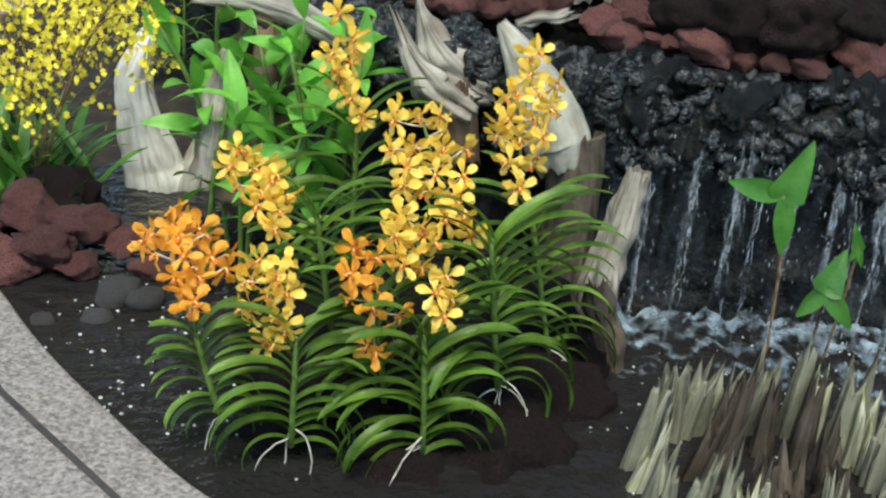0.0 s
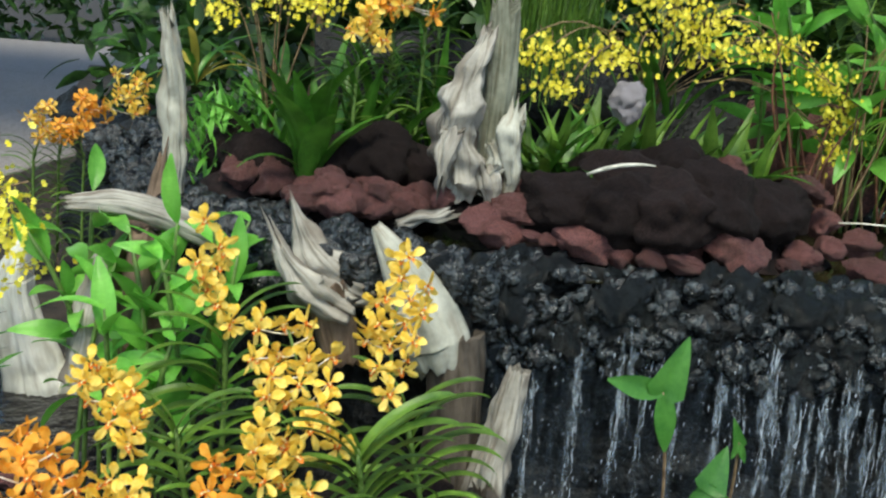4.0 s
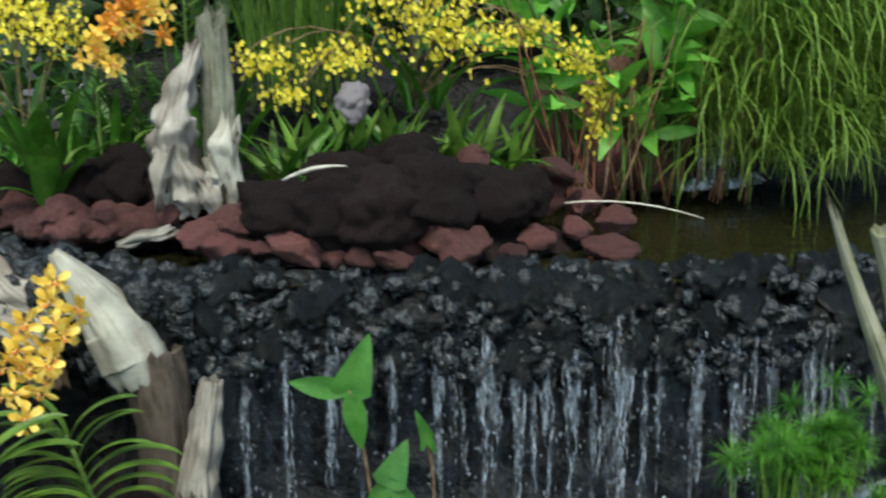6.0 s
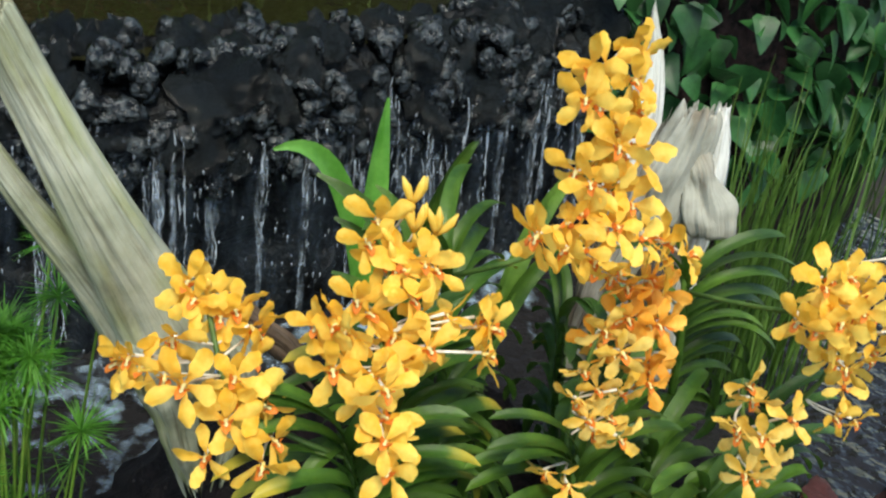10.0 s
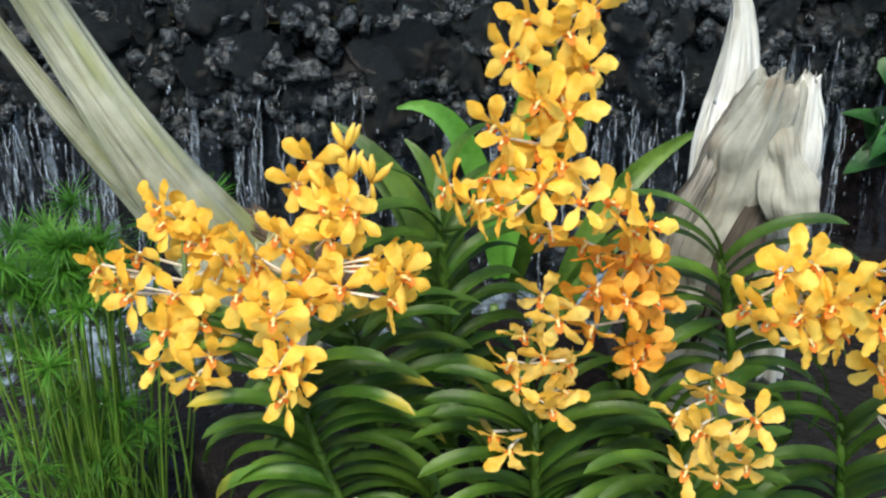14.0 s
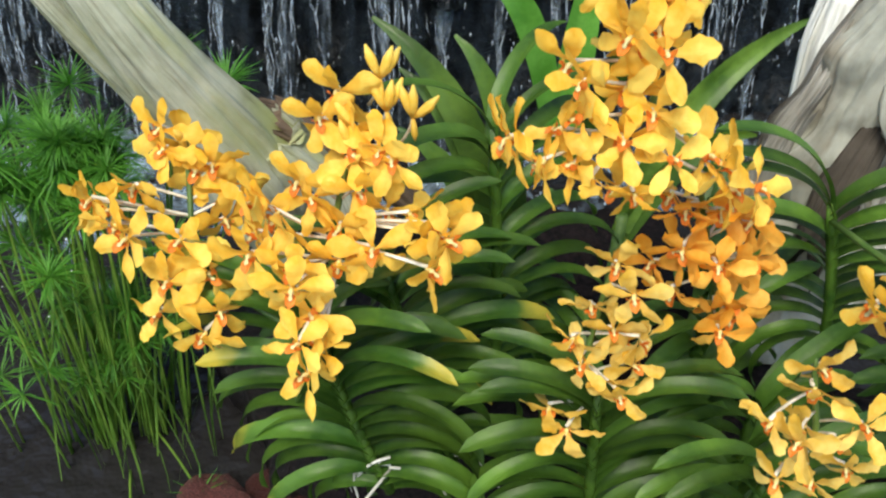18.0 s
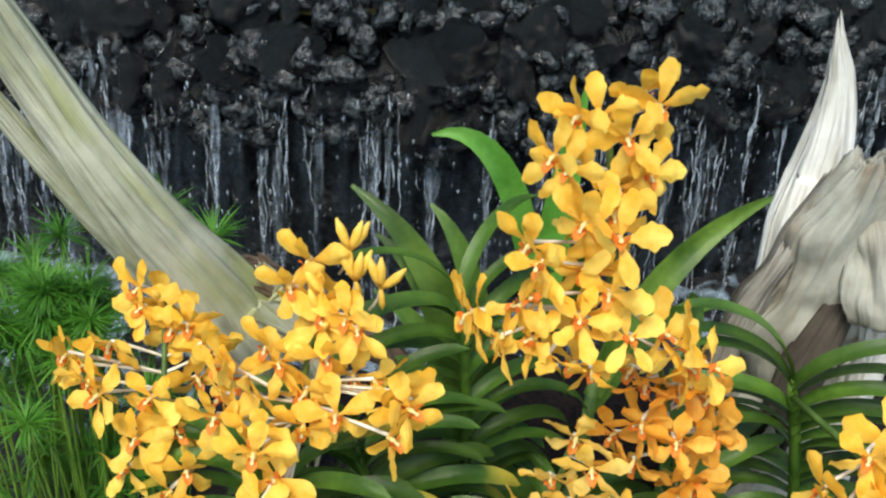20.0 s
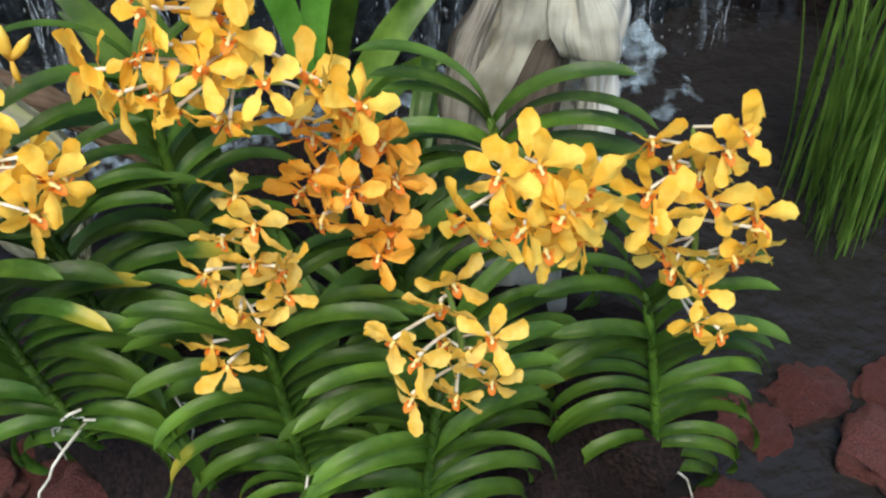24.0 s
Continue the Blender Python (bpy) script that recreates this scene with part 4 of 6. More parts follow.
for i in range(18):
    s = r9.uniform(0.025, 0.045)
    rock((r9.uniform(0.2, 0.52), r9.uniform(2.5, 2.66), WATER_UP + s * 0.6 + r9.uniform(0, 0.03)), s, "lava", r9.uniform(0.7, 1.0), "rocks of the small island")
for x, y, z, s in ((0.27, 2.75, 0.6, 0.1), (0.38, 2.72, 0.62, 0.11), (0.46, 2.74, 0.6, 0.1), (0.1, 2.84, 0.58, 0.1), (0.06, 2.95, 0.6, 0.1)):
    rock((x, y, z), s, "dark", 0.85, "dark boulders of the small island")
rock((0.05, 2.78, 0.57), 0.06, "lava", 0.9, "rocks of the small island")
rock((0.12, 2.76, 0.56), 0.07, "lava", 0.9, "rocks of the small island")
# upper island
driftwood("tall pale gnarled driftwood standing on the rock island", [
    ("trunk", [(0.525, 2.51, 0.585), (0.515, 2.51, 0.64), (0.49, 2.5, 0.74), (0.495, 2.5, 0.82), (0.52, 2.51, 0.89), (0.55, 2.515, 0.97)], [0.05, 0.054, 0.05, 0.044, 0.032, 0.014], {"ridge": 0.42, "jag": 0.03, "gnarl": 0.4, "steps": 70}),
    ("back_slab", [(0.6, 2.54, 0.6), (0.6, 2.54, 0.85), (0.592, 2.54, 1.03)], [0.036, 0.036, 0.032], {"ridge": 0.3, "mat": STUMPWOOD, "flat": 0.6}),
    ("prong", [(0.605, 2.46, 0.575), (0.622, 2.455, 0.63), (0.612, 2.455, 0.7), (0.61, 2.46, 0.755), (0.613, 2.465, 0.79)], [0.01, 0.018, 0.024, 0.032, 0.02], {"ridge": 0.4, "gnarl": 0.4, "mat": PALEWOOD}),
    ("root", [(0.475, 2.475, 0.74), (0.452, 2.46, 0.68), (0.45, 2.455, 0.63)], [0.026, 0.022, 0.01], {"ridge": 0.5, "gnarl": 0.5}),
    ("root", [(0.55, 2.475, 0.67), (0.57, 2.46, 0.62), (0.575, 2.455, 0.575)], [0.03, 0.022, 0.012], {"ridge": 0.5, "gnarl": 0.4}),
    ("knot", [(0.565, 2.465, 0.72), (0.585, 2.455, 0.68), (0.56, 2.465, 0.64)], [0.012, 0.02, 0.012], {"ridge": 0.5, "gnarl": 0.5, "mat": PALEWOOD})], GREYWOOD, 12.0)
driftwood("short knobbly piece of pale driftwood lying at the pool's edge", [
    ("branch", [(0.35, 2.44, 0.53), (0.4, 2.435, 0.545), (0.44, 2.435, 0.55), (0.475, 2.44, 0.56)], [0.008, 0.013, 0.012, 0.009], {"ridge": 0.5, "gnarl": 0.5, "sides": 16, "steps": 20})], GREYWOOD, 15.0)
rock((0.55, 2.52, 0.545), 0.075, "dark", 0.6, "dark boulders of the small island")
# gravel shoals that carry the rocks
shoal_v, shoal_f = [], []
for cx, cy, rx, ry, hz in ((1.02, 2.36, 0.46, 0.13, 0.02), (0.33, 2.66, 0.2, 0.1, 0.03), (0.06, 2.84, 0.12, 0.12, 0.03)):
    o = len(shoal_v)
    for i in range(12):
        r = i / 11
        for j in range(48):
            t = j * math.pi / 24
            p = Vector((cx + rx * r * math.cos(t), cy + ry * r * math.sin(t), 0))
            shoal_v.append(p + Vector((0, 0, WATER_UP - 0.05 + (hz + 0.05) * (1 - r ** 3) + 0.025 * noise.noise(p * 14))))
    shoal_f += grid_faces(12, 48, o, True)
thing("shoal", "dark gravel shoal under the island rocks", "gravel", kind="stuff", data=mesh("shoal", shoal_v, shoal_f, DARKLAVA))
pale_rock = rock((0.915, 2.5, 0.835), 0.048, "lava", 1.0, "", "pale mottled stone behind the island rosettes")
pale_rock.data = rock_mesh("pale_rock", WHITESTONE, 33, 4, 0.6, 0.5)
pale_rock.name = "pale_rock"
thing("twig", "curved pale yellow twig lying on the island rocks", "twig", data=Heap().add(tube(bezier((0.7, 2.24, 0.7), (0.76, 2.2, 0.74), (0.83, 2.18, 0.735), 8), [0.003, 0.004, 0.005, 0.005, 0.005, 0.004, 0.003, 0.001], 6)).mesh("twig", ROOT))
r7 = random.Random(7)
for i in range(30):
    t = r7.random()
    x = 0.5 + 1.02 * t
    y = 2.33 - 0.24 * math.sin(math.pi * min(1, t * 1.25 + 0.12)) + 0.04 + abs(r7.gauss(0, 0.08))
    s = r7.choice((0.022, 0.03, 0.042, 0.055, 0.062))
    rock((x, y, WATER_UP + s * 0.3 + max(0, y - 2.15) * 0.35), s, "lava", r7.uniform(0.6, 0.95), "rocks of the large island")
for x, y, z, s, f in ((0.71, 2.2, 0.03, 0.088, 0.5), (0.9, 2.2, 0.045, 0.084, 0.5), (0.818, 2.1, 0.015, 0.037, 0.75), (0.896, 2.09, 0.01, 0.05, 0.5), (1.035, 2.24, 0.06, 0.06, 0.85), (1.035, 2.11, 0.03, 0.076, 0.72), (0.55, 2.3, 0.025, 0.06, 0.7), (0.53, 2.4, 0.02, 0.05, 0.7), (0.62, 2.38, 0.09, 0.062, 0.8), (1.13, 2.27, 0.1, 0.055, 0.8), (1.246, 2.16, 0.02, 0.042, 0.75), (1.2, 2.25, 0.06, 0.05, 0.8), (1.36, 2.38, 0.07, 0.068, 0.8), (1.28, 2.34, 0.09, 0.05, 0.8), (1.37, 2.22, 0.02, 0.046, 0.7), (1.5, 2.27, 0.02, 0.052, 0.7), (1.41, 2.1, 0.0, 0.066, 0.4), (1.16, 2.09, 0.01, 0.03, 0.8), (1.45, 2.36, 0.05, 0.05, 0.8)):
    rock((x, y, WATER_UP + z), s, "lava", f, "rocks of the large island")
for x, y, z, s in ((0.72, 2.36, 0.6, 0.11), (0.82, 2.3, 0.6, 0.125), (0.93, 2.27, 0.61, 0.13), (1.06, 2.3, 0.63, 0.14), (1.2, 2.33, 0.61, 0.12), (0.88, 2.42, 0.64, 0.13), (1.03, 2.43, 0.66, 0.13), (1.3, 2.38, 0.6, 0.1)):
    rock((x, y, z), s, "dark", 0.75, "dark boulders of the large island")
# rock bank behind the pool, with a second small fall
bank_v = []
for i in range(90):
    x = 0.3 + i * 0.05
    for k in range(26):
        v = k / 25
        p = Vector((x, 3.0 + 0.12 * v + 0.1 * math.sin(x * 2.2), 0.42 + 0.5 * v))
        bank_v.append(p + Vector((0, -1, 0.3)) * (0.07 * noise.noise(p * 6) + 0.03 * noise.noise(p * 15)))
# the bank takes the same rock with shade painted into its colour
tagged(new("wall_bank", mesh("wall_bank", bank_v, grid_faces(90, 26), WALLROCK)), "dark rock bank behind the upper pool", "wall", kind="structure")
spout = Heap()
for i in range(26):
    x = 2.1 + RNG.gauss(0, 0.018)
    spout.add(tube(bezier((x, 2.86, 0.74), (x, 2.8, 0.73), (x + RNG.gauss(0, 0.02), 2.75, 0.54), 7), [0.002, 0.003, 0.004, 0.004, 0.005, 0.005, 0.004], 5))
for i in range(80):
    pos = Vector((2.1 + RNG.gauss(0, 0.06), 2.74 + RNG.gauss(0, 0.02), WATER_UP - 0.01))
    r = RNG.uniform(0.015, 0.036)
    spout.add(([pos + Vector((math.cos(t) * r * (1 - k), math.sin(t) * r * (1 - k), k * r * 0.8)) for k in (0, 0.5, 0.95) for t in (j * math.pi / 4 for j in range(8))], grid_faces(3, 8, 0, True), [(0, 0)] * 24))
thing("small_fall", "small white spout of water falling into the upper pool", "waterfall", kind="stuff", data=spout.mesh("small_fall", watery("spout_water", (0.5, 0.58, 0.66), 0.2, 0.1, 0.6, 40)))
for x, y, z, s in ((1.75, 2.85, 0.6, 0.13), (1.9, 2.88, 0.62, 0.13), (1.65, 2.9, 0.72, 0.12), (1.85, 2.92, 0.78, 0.12)):
    rock((x, y, z), s, "lava", 1.1, "red rocks of the bank")
ISLANDS = set(bpy.data.objects) - TERRACE_FROM


# ---- orchids ----
def petals_mesh(name, mat, seed, full=1.0):
    r = random.Random(seed)
    h = Heap()
    for k, ang in enumerate((90, 20, 160, 238, 302)):
        ang += r.uniform(-7, 7)
        length = r.uniform(0.029, 0.033) * (1.05 if k == 0 else 1)
        width = length * (0.5 if k in (1, 2) else 0.42) * r.uniform(0.88, 1.1) * full
        v, f, u = blade(length, width, r.uniform(-8, 40), r.uniform(-10, 70), spoon, r.uniform(-0.5, 0.35), 9, 3, r.uniform(-45, 45))
        v = [p + Vector((0, 0, 1)) * 0.0035 * noise.noise(Vector((p.x * 130, p.y * 150, seed + k * 3.3))) + Vector((0, p.y, 0)) * 0.5 * noise.noise(Vector((p.x * 190, seed, k))) for p in v]
        c, s = math.cos(radians(ang)), math.sin(radians(ang))
        m = Matrix(((c, s, 0, c * 0.002), (0, 0, -1, 0), (s, -c, 0, s * 0.002), (0, 0, 0, 1)))
        h.add((v, f, u), m)
    return h.mesh(name, mat)


def lip_mesh(name):
    h = Heap()
    v, f, u = blade(0.013, 0.008, 20, 95, oval, 0.5, 6, 3)
    h.add((v, f, u), Matrix(((0, 1, 0, 0), (-1, 0, 0, -0.001), (0, 0, 1, -0.004), (0, 0, 0, 1))))
    for s in (-1, 1):
        v, f, u = blade(0.008, 0.006, 70, 30, oval, 0.2, 4, 3)
        h.add((v, f, u), Matrix.Translation((s * 0.003, -0.004, -0.003)) @ Matrix.Rotation(radians(-90 + s * 40), 4, "Z"))
    return h.mesh(name, LIPRED)


def column_mesh():
    return Heap().add(tube([(0, 0.002, 0.001), (0, -0.004, 0.001), (0, -0.008, -0.001), (0, -0.0095, -0.002)], [0.0015, 0.0022, 0.002, 0.0006], 7)).mesh("column", CREAM)


BLOOMS = {k: [petals_mesh("flower", m, 100 + i + n * 20, 1.06) for i in range(9)] for n, (k, m) in enumerate((("gold", YELLOW), ("amber", PALEYELLOW), ("orange", ORANGE), ("deep", DEEPYELLOW)))}
LIPS = [lip_mesh("lip")]
COLUMN = column_mesh()
BUD = Heap().add(tube([(0, 0, 0), (0, -0.002, 0.008), (0, -0.002, 0.016), (0, 0, 0.024)], [0.0015, 0.003, 0.0034, 0.0008], 7)).mesh("bud", YELLOW)


def leaf_set(length, width, mat, name="leaf", droop=150):
    """Leaf shapes from the foot of a stem (drooping) to its top (upright)."""
    out = []
    for i in range(8):
        t = i / 7
        out.append(mesh(name, *[(v, f) for v, f, u in [blade(length * (1 - 0.15 * t), width, 30 + 40 * t, droop - 75 * t, strap, 0.32, 15, 3)]][0], mat, blade(length * (1 - 0.15 * t), width, 30 + 40 * t, droop - 75 * t, strap, 0.32, 15, 3)[2]))
    return out


LEAVES = {"big": leaf_set(0.2, 0.02, ORCHID_LEAF), "mid": leaf_set(0.165, 0.018, ORCHID_LEAF), "dark": leaf_set(0.155, 0.0165, DARK_LEAF, droop=165), "small": leaf_set(0.11, 0.018, ORCHID_LEAF), "thin": leaf_set(0.14, 0.014, ORCHID_LEAF)}
TIPPED = leaf_set(0.155, 0.0175, ORCHID_TIP, droop=155)


def orchid(base, top, yaw, size, label, sprays=(), pairs=None, roots=0, spread=22, group="orchids of the bed", yellowed=0.06, crown=True):
    """An orchid: a stem, two ranks of arching strap leaves, aerial roots and flower sprays."""
    base, top = Vector(base), Vector(top)
    root = thing("orchid", label, "orchid", group, m=Matrix.Translation(base))
    rel = top - base
    mid = rel * 0.5 + Vector((RNG.uniform(-0.01, 0.01), RNG.uniform(-0.01, 0.01), 0))
    stem = bezier((0, 0, 0), mid, rel, 8)
    part("stem", Heap().add(tube(stem, [0.005] * 7 + [0.003], 8)).mesh("stem", DARK_LEAF if size == "dark" else STEM), root)
    n = int((pairs or max(5, int(rel.length / 0.016))) * (2.0 if size == "dark" else 1.6))
    for i in range(n):
        t = (i + 0.5) / n
        p = stem[0].lerp(stem[-1], t) if n < 3 else Vector(stem[min(7, int(t * 7))]).lerp(stem[min(7, int(t * 7) + 1)], t * 7 - int(t * 7))
        az = yaw + (180 if i % 2 else 0) + RNG.gauss(0, spread * 0.4)
        k = max(0, min(7, int(t * 7.99 + RNG.uniform(-0.5, 0.5)))) if crown else int(t * 4)
        src = TIPPED if size == "dark" and RNG.random() < yellowed else LEAVES[size]
        part("leaf", src[k], root, m=turned(az, p, RNG.uniform(0.86, 1.1) * (1 if t > 0.12 else 0.8), RNG.gauss(0, 4.5), RNG.gauss(0, 8)))
    for i in range(roots):
        a = RNG.uniform(0, 360)
        d = Vector((math.cos(radians(a)), math.sin(radians(a)) * 0.6 - 0.25, 0))
        s = Vector((0, 0, RNG.uniform(0.0, 0.05)))
        e = s + d * RNG.uniform(0.03, 0.09) - Vector((0, 0, RNG.uniform(0.05, 0.12)))
        part("aerial_root", Heap().add(tube([q + Vector((RNG.gauss(0, 0.0013), RNG.gauss(0, 0.0013), 0)) for q in bezier(s, s + d * 0.05 - Vector((0, 0, 0.012)), e, 8)], [0.0015, 0.0015, 0.0014, 0.0014, 0.0013, 0.0013, 0.0011, 0.0005], 6)).mesh("aerial_root", ROOT), root, "pale grey aerial root")
    for flowers, tone, *more in sprays:
        spray(root, base, rel, flowers, tone, buds=more[0] if more else 0)
    return root


def spray(root, base, rel, flowers, tone, face=-8, buds=0, scale=1.0):
    pts = [Vector(p) - base for p in flowers]
    pts += [p + Vector((RNG.uniform(-0.015, 0.015), RNG.uniform(0.006, 0.022), RNG.uniform(-0.015, 0.015))) for p in pts if RNG.random() < (0.3 if tone == "amber" else 0.85)]
    order = sorted(pts, key=lambda p: p.z)
    low = sum((p for p in order[: max(1, len(order) // 4)]), Vector()) / max(1, len(order) // 4)
    high = sum((p for p in order[-max(1, len(order) // 4):]), Vector()) / max(1, len(order) // 4)
    back = Vector((0, 0.018, 0))
    ctrl = low.lerp(high, 0.35) + back
    axis = bezier(rel * 0.9, Vector((low.x, low.y + 0.02, low.z)), ctrl, 6) + bezier(ctrl, low.lerp(high, 0.7) + back, high + back * 0.6 + Vector((0, 0, 0.008)), 7)[1:]
    h = Heap().add(tube(axis, [0.0028] * 6 + [0.0024] * 5 + [0.0012], 6))
    part("flower_stalk", h.mesh("flower_stalk", STEM), root)
    for p in pts:
        a = min(axis, key=lambda q: (q - p - Vector((0, 0.0, -0.012))).length)
        q = p + Vector((0, 0.004, 0))
        away = Vector((p.x - a.x, 0, 0))
        turn = max(-55, min(55, (p.x - a.x) * 900)) + RNG.gauss(0, 22)
        m = Matrix.Translation(p) @ Matrix.Rotation(radians(turn + face), 4, "Z") @ Matrix.Rotation(radians(RNG.gauss(6, 24)), 4, "X") @ Matrix.Rotation(radians(RNG.gauss(0, 20)), 4, "Y") @ Matrix.Scale(RNG.uniform(0.84, 1.04) * scale * (0.86 if tone == "amber" else 0.97), 4)
        fl = part("flower", RNG.choice(BLOOMS[tone]), root, m=m)
        part("lip", LIPS[0], fl, "orange-red lip")
        part("column", COLUMN, fl, "cream yellow column")
        part("pedicel", Heap().add(tube(bezier(a, (a + q) / 2 + Vector((0, 0.008, -0.006)), q, 5), [0.0012, 0.0013, 0.0013, 0.0014, 0.0016], 5)).mesh("pedicel", PALE), root, "pale flower pedicel")
    for i in range(buds):
        part("bud", BUD, root, m=Matrix.Translation(axis[-1 - i] + Vector((0, -0.002, 0))) @ Euler((RNG.gauss(0, 0.3), RNG.gauss(0, 0.5), 0)).to_matrix().to_4x4())


def opening(root, places, scale):
    """Slim half-open flowers and buds that stand at the tip of a spray."""
    base = root.matrix_basis.translation
    for k, q in enumerate(places):
        p = Vector(q) - base
        foot = p + Vector((-0.008, 0.012, -0.03))
        part("pedicel", Heap().add(tube(bezier(foot, (foot + p) / 2 + Vector((0.004, 0, 0)), p, 5), [0.0012] * 5, 5)).mesh("pedicel", PALE), root, "pale flower pedicel")
        for turn in (-24, 4, 30, 170):
            part("bud", BUD, root, "half-open golden bud", m=Matrix.Translation(p) @ Euler((RNG.gauss(0, 0.15), radians(turn + RNG.gauss(0, 8)), 0)).to_matrix().to_4x4() @ Matrix.Scale(scale * (1.0 if turn < 100 else 0.7), 4))


